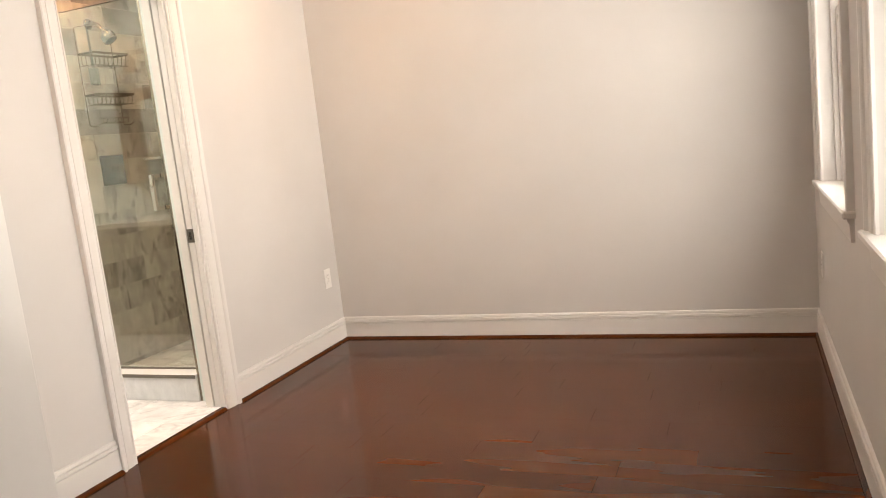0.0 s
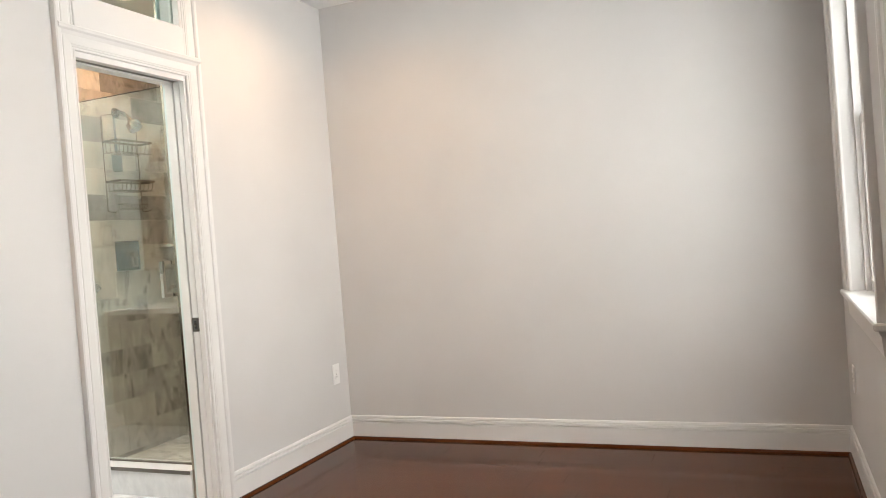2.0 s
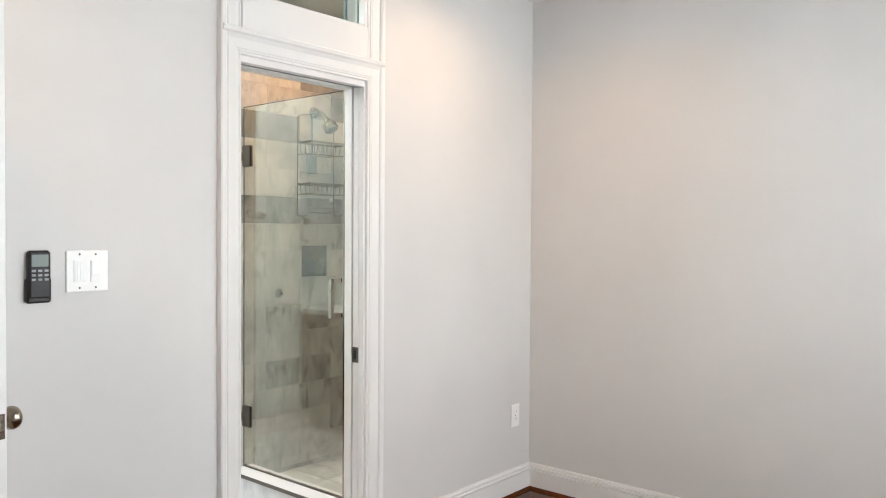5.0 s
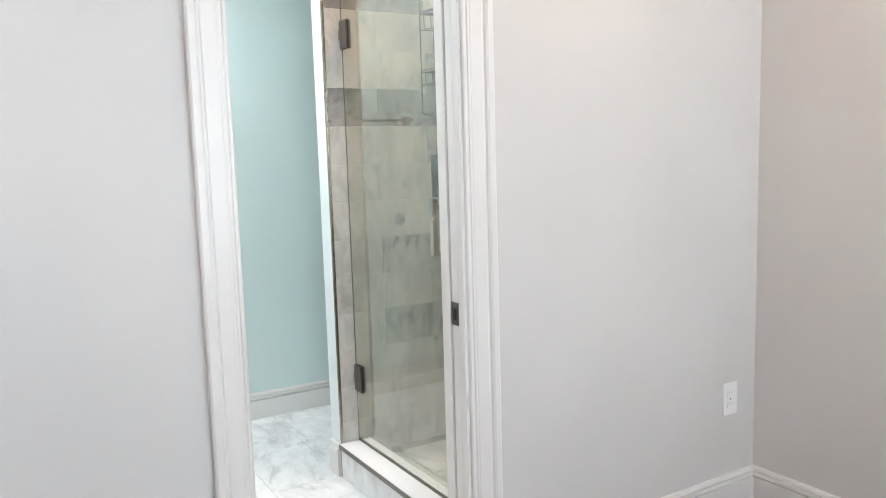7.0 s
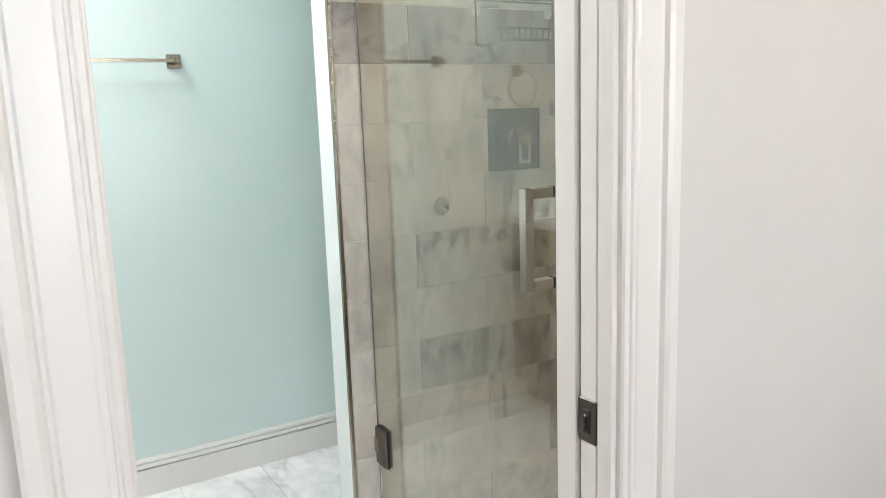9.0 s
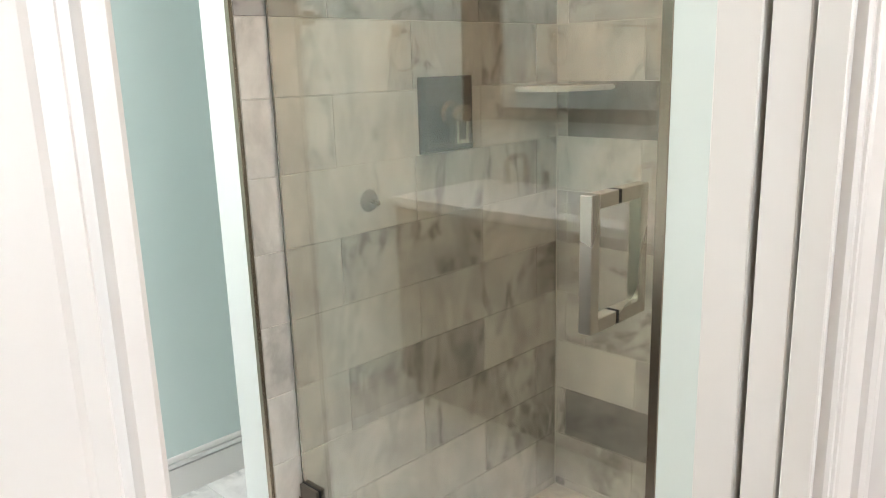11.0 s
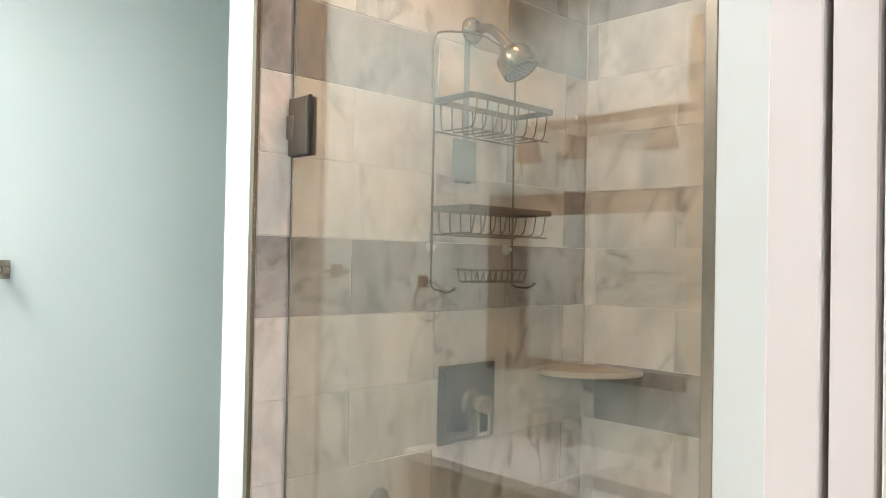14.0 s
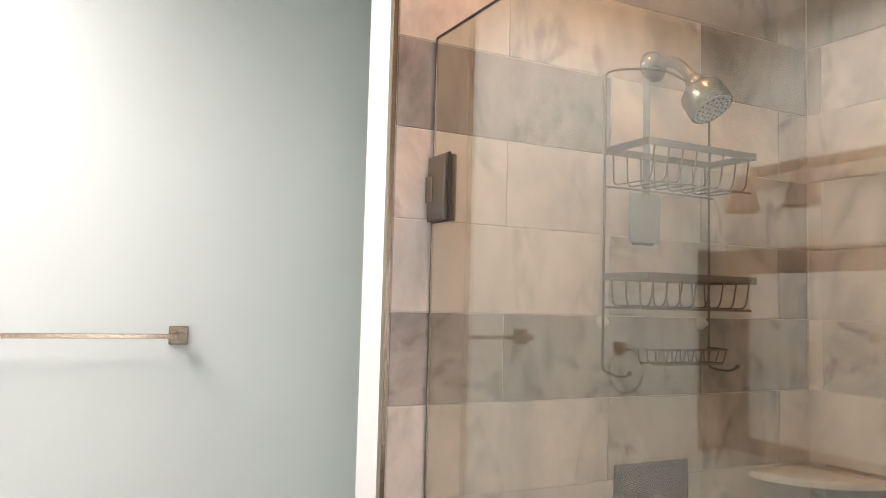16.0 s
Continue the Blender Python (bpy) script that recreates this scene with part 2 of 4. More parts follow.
def mesh_of(name, bm, mat, smooth=False):
    if smooth:
        for f in bm.faces:
            f.smooth = True
        for e in bm.edges:
            e.smooth = len(e.link_faces) < 2 or e.calc_face_angle(0) < 0.7
    me = bpy.data.meshes.new(name)
    bm.to_mesh(me)
    bm.free()
    me.materials.append(mat)
    return me


def part(name, bm, mat, parent, label="", smooth=False):
    base = LOC[parent.name]
    bmesh.ops.translate(bm, verts=bm.verts, vec=-base)
    bmesh.ops.recalc_face_normals(bm, faces=bm.faces)
    ob = new(name, mesh_of(name, bm, mat, smooth))
    ob.parent = parent
    LOC[ob.name] = base
    return tagged(ob, label)


def solid(name, bm, mat, label="", category="", kind="structure", smooth=False, group=""):
    """A top-level mesh, with its origin at its base."""
    vs = [v.co for v in bm.verts]
    base = Vector(((min(v.x for v in vs) + max(v.x for v in vs)) / 2, (min(v.y for v in vs) + max(v.y for v in vs)) / 2, min(v.z for v in vs)))
    bmesh.ops.translate(bm, verts=bm.verts, vec=-base)
    bmesh.ops.recalc_face_normals(bm, faces=bm.faces)
    ob = new(name, mesh_of(name, bm, mat, smooth))
    ob.location = base
    LOC[ob.name] = base
    return tagged(ob, label, category, group, kind)


def box(bm, x0, x1, y0, y1, z0, z1, bevel=0.0, segments=1):
    made = bmesh.ops.create_cube(bm, size=1)["verts"]
    c = Vector(((x0 + x1) / 2, (y0 + y1) / 2, (z0 + z1) / 2))
    d = Vector((abs(x1 - x0), abs(y1 - y0), abs(z1 - z0)))
    for v in made:
        v.co = Vector((v.co.x * d.x, v.co.y * d.y, v.co.z * d.z)) + c
    if bevel:
        edges = list({e for v in made for e in v.link_edges})
        bmesh.ops.bevel(bm, geom=edges, offset=bevel, segments=segments, affect="EDGES", profile=0.5)
    return bm


def boxes(*rows, bevel=0.0):
    bm = bmesh.new()
    for r in rows:
        box(bm, *r, bevel=bevel)
    return bm


def ring_pts(centre, axis, r, seg, spin=0.0):
    axis = Vector(axis).normalized()
    u = axis.orthogonal().normalized()
    w = axis.cross(u)
    return [Vector(centre) + r * (math.cos(a) * u + math.sin(a) * w) for a in (spin + 2 * math.pi * k / seg for k in range(seg))]


def lathe(bm, origin, axis, profile, seg=24):
    """Turned body: profile rows of (radius, distance along the axis)."""
    axis = Vector(axis).normalized()
    rows = []
    for r, h in profile:
        c = Vector(origin) + axis * h
        rows.append([bm.verts.new(p) for p in ring_pts(c, axis, max(r, 1e-4), seg)])
    for a, b in zip(rows, rows[1:]):
        for k in range(seg):
            bm.faces.new((a[k], a[(k + 1) % seg], b[(k + 1) % seg], b[k]))
    bm.faces.new(rows[0][::-1])
    bm.faces.new(rows[-1])
    return bm


def tube(bm, pts, r, seg=8, closed=False):
    pts = [Vector(p) for p in pts]
    n = len(pts)
    rows, u = [], None
    for k, p in enumerate(pts):
        a = pts[(k - 1) % n] if (closed or k) else p
        b = pts[(k + 1) % n] if (closed or k < n - 1) else p
        d = (b - a).normalized()
        u = d.orthogonal().normalized() if u is None else (u - d * u.dot(d)).normalized()
        w = d.cross(u)
        rows.append([bm.verts.new(p + r * (math.cos(t) * u + math.sin(t) * w)) for t in (2 * math.pi * i / seg for i in range(seg))])
    pairs = list(zip(rows, rows[1:])) + ([(rows[-1], rows[0])] if closed else [])
    for a, b in pairs:
        for i in range(seg):
            bm.faces.new((a[i], a[(i + 1) % seg], b[(i + 1) % seg], b[i]))
    if not closed:
        bm.faces.new(rows[0][::-1])
        bm.faces.new(rows[-1])
    return bm


def rounded(pts, r, steps=4):
    """The open line pts with its inner corners rounded to radius r."""
    pts = [Vector(p) for p in pts]
    out = [pts[0]]
    for a, b, c in zip(pts, pts[1:], pts[2:]):
        p, q = b + (a - b).normalized() * r, b + (c - b).normalized() * r
        for k in range(steps + 1):
            t = k / steps
            out.append((1 - t) ** 2 * p + 2 * t * (1 - t) * b + t * t * q)
    return out + [pts[-1]]


def moulding(bm, profile, origin, across, out, along, length, mitre0=0.0, mitre1=0.0):
    """A straight length of trim with the profile rows (across, out); mitre: 1 cuts the end at 45 degrees."""
    o, a, v, d = Vector(origin), Vector(across), Vector(out), Vector(along)
    r0 = [bm.verts.new(o + p * a + q * v + d * (mitre0 * p)) for p, q in profile]
    r1 = [bm.verts.new(o + p * a + q * v + d * (length + mitre1 * p)) for p, q in profile]
    n = len(profile)
    for k in range(n):
        bm.faces.new((r0[k], r0[(k + 1) % n], r1[(k + 1) % n], r1[k]))
    bm.faces.new(r0[::-1])
    bm.faces.new(r1)
    return bm


# casing: quirked bead at the opening, broad flat, raised band outside
CASING = [(0, 0), (0, 0.009), (0.003, 0.0125), (0.009, 0.0125), (0.011, 0.010), (0.014, 0.010), (0.016, 0.0135), (0.022, 0.0135), (0.025, 0.0155), (0.060, 0.0180),
          (0.063, 0.0155), (0.067, 0.0155), (0.070, 0.0225), (0.076, 0.0270), (0.090, 0.0270), (0.095, 0.0230), (0.095, 0)]
BASE = [(0, 0), (0, 0.015), (0.100, 0.015), (0.1015, 0.0070), (0.1065, 0.0070), (0.108, 0.0165), (0.119, 0.0150), (0.1205, 0.0060), (0.1245, 0.0060), (0.126, 0.0115), (0.136, 0.0085), (0.139, 0.005), (0.139, 0)]
SHOE_P = [(0, 0), (0, 0.018), (0.005, 0.017), (0.010, 0.013), (0.013, 0.007), (0.0145, 0.0)]
X, Y, Z = Vector((1, 0, 0)), Vector((0, 1, 0)), Vector((0, 0, 1))


# ---- bedroom shell ----
DO0, DO1, DH = -1.912, -1.276, 2.06      # pocket-door opening and its head
TR0, TR1 = 2.294, 2.545                  # transom opening
EN0, EN1 = -3.53, -2.990                 # side-door opening
XE, YE0, YE1 = 1.675, -3.800, -3.661      # end of the wall beside the entry, and its two faces
bm = boxes((-TP, 0, DO1 + 0.75, 0, 0, ZB), (-0.027, 0, DO1, DO1 + 0.75, 0, DH + 0.03), (-TP, -0.076, DO1, DO1 + 0.75, 0, DH + 0.03), (-TP, 0, DO1, DO1 + 0.75, DH + 0.03, ZB),
           (-T, 0, EN1, DO0, 0, ZB), (-T, 0, DO0, DO1, DH, TR0), (-T, 0, DO0, DO1, TR1, ZB),
           (-T, 0, EN0, EN1, 2.125, ZB), (-T, 0, YD, EN0, 0, ZB))
solid("wall_west", bm, WALL, "greige painted wall with pocket door and transom", "wall")
solid("wall_north", boxes((-0.0, XC + 0.16, 0.0, 0.12, 0, ZB)), WALL, "plain greige painted bedroom wall", "wall")
solid("wall_south", boxes((-T, XC + 0.16, YD - 0.12, YD, 0, ZB)), WALL, "plain greige painted bedroom wall", "wall")
rows, y = [], YD
for a, b in sorted(WINDOWS):
    rows += [(XC, XC + 0.16, y, a, 0, ZB), (XC, XC + 0.16, a, b, 0, ZW0), (XC, XC + 0.16, a, b, ZW1, ZB)]
    y = b
rows.append((XC, XC + 0.16, y, 0.0, 0, ZB))
solid("wall_east", boxes(*rows), WALL, "greige painted wall with two tall windows", "wall")
solid("ceiling", boxes((0, XC, YD, 0, ZC, ZC + 0.05)), CEIL, "flat white painted bedroom ceiling", "ceiling")
solid("subfloor", boxes((-T, XC + 0.1, YD, 0.05, -0.06, -0.014)), RUBBER, "dark subfloor under the planks", "floor")
# wall beside the entry, with a white lined end
solid("wall_entry", boxes((0, XE, YE0, YE1, 0, ZB), (XE - 0.14, XE, YD, YE0, 0, ZB)), WALL, "greige painted wall beside the entry", "wall")
solid("trim_entry", boxes((XE, XE + 0.007, YE0 - 0.02, YE1 + 0.0005, 0.0, ZB - 0.002), bevel=0.001), TRIM, "white painted lining on the end of the entry wall", "trim")
# closet behind the side door
solid("wall_closet", boxes((-1.30, -1.20, -4.60, -2.95, 0, 2.5), (-1.20, -T, -4.66, -4.56, 0, 2.5), (-1.20, -T, -3.03, -2.93, 0, 2.5)), WALL, "greige closet wall behind the side doorway", "wall")
solid("ceiling_closet", boxes((-1.30, -T, -4.66, -2.93, 2.5, 2.55)), CEIL, "flat white closet ceiling", "ceiling")
solid("floor_closet", boxes((-1.30, -T, -4.66, -2.93, -0.05, 0.0)), WOOD, "red-brown hardwood closet floor", "floor")

# baseboards with stained shoe moulding
for name, prof, mat in (("baseboard", BASE, TRIM), ("trim", SHOE_P, SHOE)):
    bm = bmesh.new()
    z0 = 0.004 if prof is BASE else 0.0
    k = 0.0 if prof is BASE else 0.014
    moulding(bm, prof, (k, DO1 + 0.095, z0), Z, X, Y, -(DO1 + 0.095))
    moulding(bm, prof, (k, EN1 + 0.095, z0), Z, X, Y, DO0 - 0.095 - EN1 - 0.095)
    moulding(bm, prof, (0, -k, z0), Z, -Y, X, XC)
    moulding(bm, prof, (XC - k, YD, z0), Z, -X, Y, -YD)
    moulding(bm, prof, (XE, YD + k, z0), Z, Y, X, XC - XE)
    moulding(bm, prof, (XE + k, YD, z0), Z, X, Y, YE0 - 0.02 - YD)
    moulding(bm, prof, (0, YE1 + k, z0), Z, Y, X, XE)
    solid(name, bm, mat, "white moulded baseboard along the walls" if prof is BASE else "dark stained shoe moulding at the baseboard", "baseboard" if prof is BASE else "moulding")

# pocket-door surround and transom
door1 = thing("door_1", (0, (DO0 + DO1) / 2, 0), "white cased pocket-door opening with glass transom above", "doorway", kind="structure")
bm = moulding(bmesh.new(), CASING, (0, DO0, 0), -Y, X, Z, TR1 + 0.012, 0, 1)
part("side_casing", bm, TRIM, door1)
bm = moulding(bmesh.new(), CASING, (0, DO1 - 0.0, 0), Y, X, Z, TR1 + 0.012, 0, 1)
part("side_casing", bm, TRIM, door1)
bm = moulding(bmesh.new(), CASING, (0, DO0, TR1 + 0.012), Z, X, Y, DO1 - DO0, -1, 1)
part("head_casing", bm, TRIM, door1)
HEAD = [(0, 0), (0, 0.009), (0.003, 0.0125), (0.009, 0.0125), (0.011, 0.010), (0.016, 0.0135), (0.022, 0.0135), (0.025, 0.0155), (0.062, 0.018), (0.070, 0.022), (0.078, 0.026), (0.086, 0.033), (0.100, 0.036),
        (0.106, 0.030), (0.108, 0.020), (0.108, 0)]
HEAD = [(u * 0.89, v) for u, v in HEAD]
bm = moulding(bmesh.new(), HEAD, (0, DO0 - 0.088, DH + 0.012), Z, X, Y, DO1 - DO0 + 0.176)
part("transom_bar", bm, TRIM, door1)
part("panel_board", box(bmesh.new(), 0.001, 0.016, DO0 + 0.001, DO1 - 0.001, DH + 0.108, TR0 + 0.004, bevel=0.002), TRIM, door1)
for a, b, c, d in ((DO0, DO0 + 0.018, TR0, TR1), (DO1 - 0.018, DO1, TR0, TR1)):
    part("transom_stop", boxes((-0.026, 0.010, a, b, c, d), (-0.05, -0.036, a, b, c, d), bevel=0.002), TRIM, door1)
for c, d in ((TR0, TR0 + 0.012), (TR1 - 0.016, TR1)):
    part("transom_stop", boxes((-0.026, 0.010, DO0 + 0.018, DO1 - 0.018, c, d), (-0.05, -0.036, DO0 + 0.018, DO1 - 0.018, c, d), bevel=0.002), TRIM, door1)
pane = part("transom_pane", boxes((-0.035, -0.028, DO0 + 0.006, DO1 - 0.006, TR0 + 0.004, TR1 - 0.004)), clear_glass("transom_glass", (0.86, 0.95, 0.92), 0.0, 1.03), door1, "clear greenish glass transom")
pane.visible_shadow = False
# transom reveal on the bathroom side and the jambs
part("jamb", boxes((-T - 0.002, 0.0, DO0 - 0.0005, DO0 + 0.004, 0, DH), bevel=0.001), TRIM, door1)
part("jamb", boxes((-0.0285, 0.0, DO1 - 0.010, DO1 + 0.012, 0, DH), bevel=0.0015), TRIM, door1, "narrow white split jamb")
part("jamb", boxes((-TP - 0.0015, -0.0745, DO1 - 0.010, DO1 + 0.012, 0, DH), bevel=0.0015), TRIM, door1, "narrow white split jamb")
part("head_jamb", boxes((-0.031, 0.002, DO0 + 0.004, DO1 - 0.010, DH - 0.012, DH + 0.014), (-T - 0.002, -0.081, DO0 + 0.004, DO1 - 0.010, DH - 0.012, DH), bevel=0.0015), TRIM, door1)
part("track", boxes((-0.079, -0.033, DO0 + 0.004, DO1, DH - 0.004, DH + 0.02)), BRONZE, door1, "dark pocket-door track")
bm = moulding(bmesh.new(), CASING, (-T, DO0, 0), -Y, -X, Z, DH, 0, 1)
part("side_casing", bm, TRIM, door1)
bm = moulding(bmesh.new(), CASING, (-T, DO0, DH), Z, -X, Y, DO1 - DO0, -1, 0)
part("head_casing", bm, TRIM, door1)
part("threshold", moulding(bmesh.new(), [(0, -0.012), (0, 0.008), (0.006, 0.013), (0.030, 0.013), (0.040, 0.006), (0.046, -0.012)], (-0.032, DO0 + 0.004, 0), X, Z, Y, DO1 - DO0 - 0.014), SHOE, door1, "stained wooden threshold strip")

# the pocket door itself, slid into the wall
leaf = thing("pocket_door", (-0.055, DO1 + 0.3, 0.01), "white pocket door slid open into the wall", "door")
part("leaf", boxes((-0.0685, -0.0335, DO1 - 0.006, DO1 + 0.60, 0.012, DH - 0.008), bevel=0.0015), DOORW, leaf)
bm = boxes((-0.0693, -0.0327, DO1 - 0.009, DO1 + 0.02, 0.857, 0.924), bevel=0.001)
pull = part("edge_pull", bm, BRONZE, leaf, "dark metal edge pull")
# flat dark block; the finger recess is only shown by its shade
part("recess_shade", boxes((-0.058, -0.044, DO1 - 0.0105, DO1 - 0.008, 0.872, 0.909), bevel=0.001), RUBBER, pull)
part("pull_lever", boxes((-0.054, -0.048, DO1 - 0.013, DO1 - 0.009, 0.880, 0.901), bevel=0.001), NICKEL, pull)

# ---- side door ----
door2 = thing("door_2", (0, (EN0 + EN1) / 2, 0), "white cased side doorway to the closet", "doorway", kind="structure")
for s, o in ((EN0, -1), (EN1, 1)):
    part("side_casing", moulding(bmesh.new(), CASING, (0, s, 0), Y * o, X, Z, 2.125, 0, 1), TRIM, door2)
part("head_casing", moulding(bmesh.new(), CASING, (0, EN0, 2.125), Z, X, Y, EN1 - EN0, -1, 1), TRIM, door2)
# the leaf is built shut along x from its hinge pin, then swung
EW, ET = 0.513, 0.035
entry = thing("side_door", (0, 0, 0), "white flush side door standing open with nickel knobs", "door")
part("leaf", boxes((0.006, EW, -ET, 0, 0.012, 2.115), bevel=0.002), DOORW, entry)
plate = part("latch_plate", boxes((EW - 0.001, EW + 0.002, -ET + 0.005, -0.006, 0.950, 1.008), bevel=0.0008), NICKEL, entry, "nickel latch plate on the door edge")
part("latch_bolt", boxes((EW, EW + 0.011, -ET + 0.011, -0.012, 0.968, 0.991), bevel=0.003), NICKEL, plate)
for sgn, y in ((-1, -ET), (1, 0.0)):
    bm = lathe(bmesh.new(), (EW - 0.062, y, 0.979), (0, sgn, 0), [(0.033, 0), (0.033, 0.004), (0.028, 0.009), (0.012, 0.012), (0.011, 0.026), (0.017, 0.032), (0.026, 0.040), (0.0285, 0.050), (0.026, 0.060), (0.018, 0.066), (0.002, 0.067)], 28)
    part("knob", bm, NICKEL, entry, "round brushed nickel door knob", True)
for z in (0.25, 1.02, 1.80):
    part("hinge", lathe(bmesh.new(), (0.0, 0.004, z), Z, [(0.006, 0), (0.006, 0.09)], 10), NICKEL, entry)
entry.matrix_world = pose(0.513 - EW * math.cos(radians(12)), -2.895 - EW * math.sin(radians(12)), 0, 0, 0, 12)

# ---- windows ----
for n, (a, b) in enumerate(WINDOWS):
    w = thing("window_%d" % (n + 1), (XC, (a + b) / 2, ZW0), "tall white sash window with stool and apron", "window", kind="structure")
    for s, o in ((a, -1), (b, 1)):
        part("side_casing", moulding(bmesh.new(), CASING, (XC, s, ZW0), Y * o, -X, Z, ZW1 - ZW0, 0, 1), TRIM, w)
    part("head_casing", moulding(bmesh.new(), CASING, (XC, a, ZW1), Z, -X, Y, b - a, -1, 1), TRIM, w)
    part("window_sill", boxes((XC - 0.040, XC + 0.10, a - 0.11, b + 0.11, ZW0 - 0.020, ZW0 + 0.004), bevel=0.005), TRIM, w, "white window stool")
    part("apron", moulding(bmesh.new(), [(0, 0), (0, 0.012), (0.06, 0.016), (0.072, 0.022), (0.078, 0.022), (0.078, 0)], (XC, a - 0.075, ZW0 - 0.102), Z, -X, Y, b - a + 0.15), TRIM, w)
    zm = (ZW0 + ZW1) / 2
    part("window_frame", boxes((XC + 0.05, XC + 0.16, a, a + 0.02, ZW0, ZW1), (XC + 0.05, XC + 0.16, b - 0.02, b, ZW0, ZW1), (XC + 0.05, XC + 0.16, a + 0.02, b - 0.02, ZW1 - 0.02, ZW1)), TRIM, w)
    for x, z0, z1 in ((XC + 0.07, ZW0, zm + 0.02), (XC + 0.11, zm - 0.02, ZW1 - 0.02)):
        sash = part("sash", boxes((x, x + 0.035, a + 0.02, a + 0.062, z0, z1), (x, x + 0.035, b - 0.062, b - 0.02, z0, z1), (x, x + 0.035, a + 0.062, b - 0.062, z0, z0 + 0.05), (x, x + 0.035, a + 0.062, b - 0.062, z1 - 0.04, z1), bevel=0.003), TRIM, w)
        p = part("pane", boxes((x + 0.014, x + 0.020, a + 0.060, b - 0.060, z0 + 0.048, z1 - 0.038)), PANE, sash, "clear window pane")
        p.visible_shadow = False
solid("backdrop", boxes((XC + 4.0, XC + 4.05, -60, 90, -25, 40)), OUTSIDE, "bright white overcast distance outside the windows", "backdrop")

# ---- small things on the bedroom walls ----
def outlet(place, out, across, label):
    """Duplex outlet with its wall plate; out: the wall's normal, across: to the right along the wall."""
    p, o, a = Vector(place), Vector(out), Vector(across)
    t = thing("wall_outlet", place, label, "outlet", "wall outlets")

    def slab(w, h, d0, d1, dz, mat, name, parent, bevel=0.002, da=0.0):
        c0 = p + a * (da - w / 2) + o * d0 + Z * (dz - h / 2)
        c1 = p + a * (da + w / 2) + o * d1 + Z * (dz + h / 2)
        lo = [min(u, v) for u, v in zip(c0, c1)]
        hi = [max(u, v) for u, v in zip(c0, c1)]
        return part(name, box(bmesh.new(), lo[0], hi[0], lo[1], hi[1], lo[2], hi[2], bevel=bevel), mat, parent)
    slab(0.076, 0.122, 0, 0.006, 0, PLASTIC, "plate", t)
    for dz in (-0.020, 0.020):
        face = slab(0.034, 0.029, 0.005, 0.008, dz, PLASTIC, "socket", t, 0.001)
        for da in (-0.006, 0.006):
            slab(0.0025, 0.009, 0.007, 0.0083, dz + 0.003, SLOT, "slot", face, 0.0, da)
    slab(0.006, 0.006, 0.005, 0.0075, 0, NICKEL, "screw", t, 0.001)
    return t


outlet((0, -0.143, 0.430), X, Y, "white duplex outlet on the greige wall near the corner")
outlet((XC, -0.30, 0.430), -X, -Y, "white duplex outlet on the wall below the window")

sw = thing("light_switch", (0, -2.475, 1.300), "white double switch plate with dimmer slider and rocker", "light switch")
part("plate", boxes((0, 0.006, -2.540, -2.410, 1.236, 1.364), bevel=0.002), PLASTIC, sw)
dim = part("dimmer", boxes((0.005, 0.0085, -2.518, -2.482, 1.266, 1.334), bevel=0.001), PLASTIC, sw)
for k in range(4):
    part("rib", boxes((0.008, 0.0095, -2.515 + 0.008 * k, -2.511 + 0.008 * k, 1.272, 1.328), bevel=0.0005), PLASTIC, dim)
rock = part("rocker", boxes((0.005, 0.0085, -2.467, -2.433, 1.266, 1.334), bevel=0.001), PLASTIC, sw)
part("paddle", boxes((0.008, 0.012, -2.465, -2.437, 1.285, 1.331), bevel=0.002), PLASTIC, rock)
for y in (-2.500, -2.450):
    for z in (1.248, 1.352):
        part("screw", lathe(bmesh.new(), (0.005, y, z), X, [(0.0032, 0), (0.0032, 0.002), (0.001, 0.0026)], 10), NICKEL, sw)

rem = thing("fan_remote", (0.02, -2.626, 1.288), "black fan remote with small screen in a wall holder", "remote control")
part("holder", boxes((0.0, 0.026, -2.661, -2.591, 1.210, 1.285), bevel=0.006), BLACK, rem)
body = part("body", boxes((0.006, 0.030, -2.658, -2.594, 1.222, 1.366), bevel=0.007), BLACK, rem)
part("screen", boxes((0.029, 0.0312, -2.650, -2.602, 1.318, 1.354), bevel=0.001), SCREEN, body, "grey display")
for r, z in enumerate((1.306, 1.293, 1.280)):
    for c, y in enumerate((-2.644, -2.626, -2.608)):
        part("button", boxes((0.029, 0.0318, y - 0.006, y + 0.006, z - 0.0035, z + 0.0035), bevel=0.0012), BUTTON, body)

# ---- ceiling fan and recessed lights ----
FX, FY, FZ = 1.46, -2.01, 2.375
fan = thing("ceiling_fan", (FX, FY, FZ), "dark ceiling fan with broad espresso blades", "ceiling fan")
part("canopy", lathe(bmesh.new(), (FX, FY, ZC), -Z, [(0.075, 0), (0.075, 0.02), (0.055, 0.055), (0.018, 0.065)]), BRONZE, fan, "", True)
part("downrod", lathe(bmesh.new(), (FX, FY, ZC - 0.06), -Z, [(0.0125, 0), (0.0125, 0.16)], 14), BRONZE, fan, "", True)
part("motor", lathe(bmesh.new(), (FX, FY, FZ + 0.12), -Z, [(0.03, 0), (0.06, 0.01), (0.12, 0.05), (0.135, 0.09), (0.13, 0.13), (0.09, 0.16), (0.02, 0.17)], 32), BRONZE, fan, "", True)
NB = 6
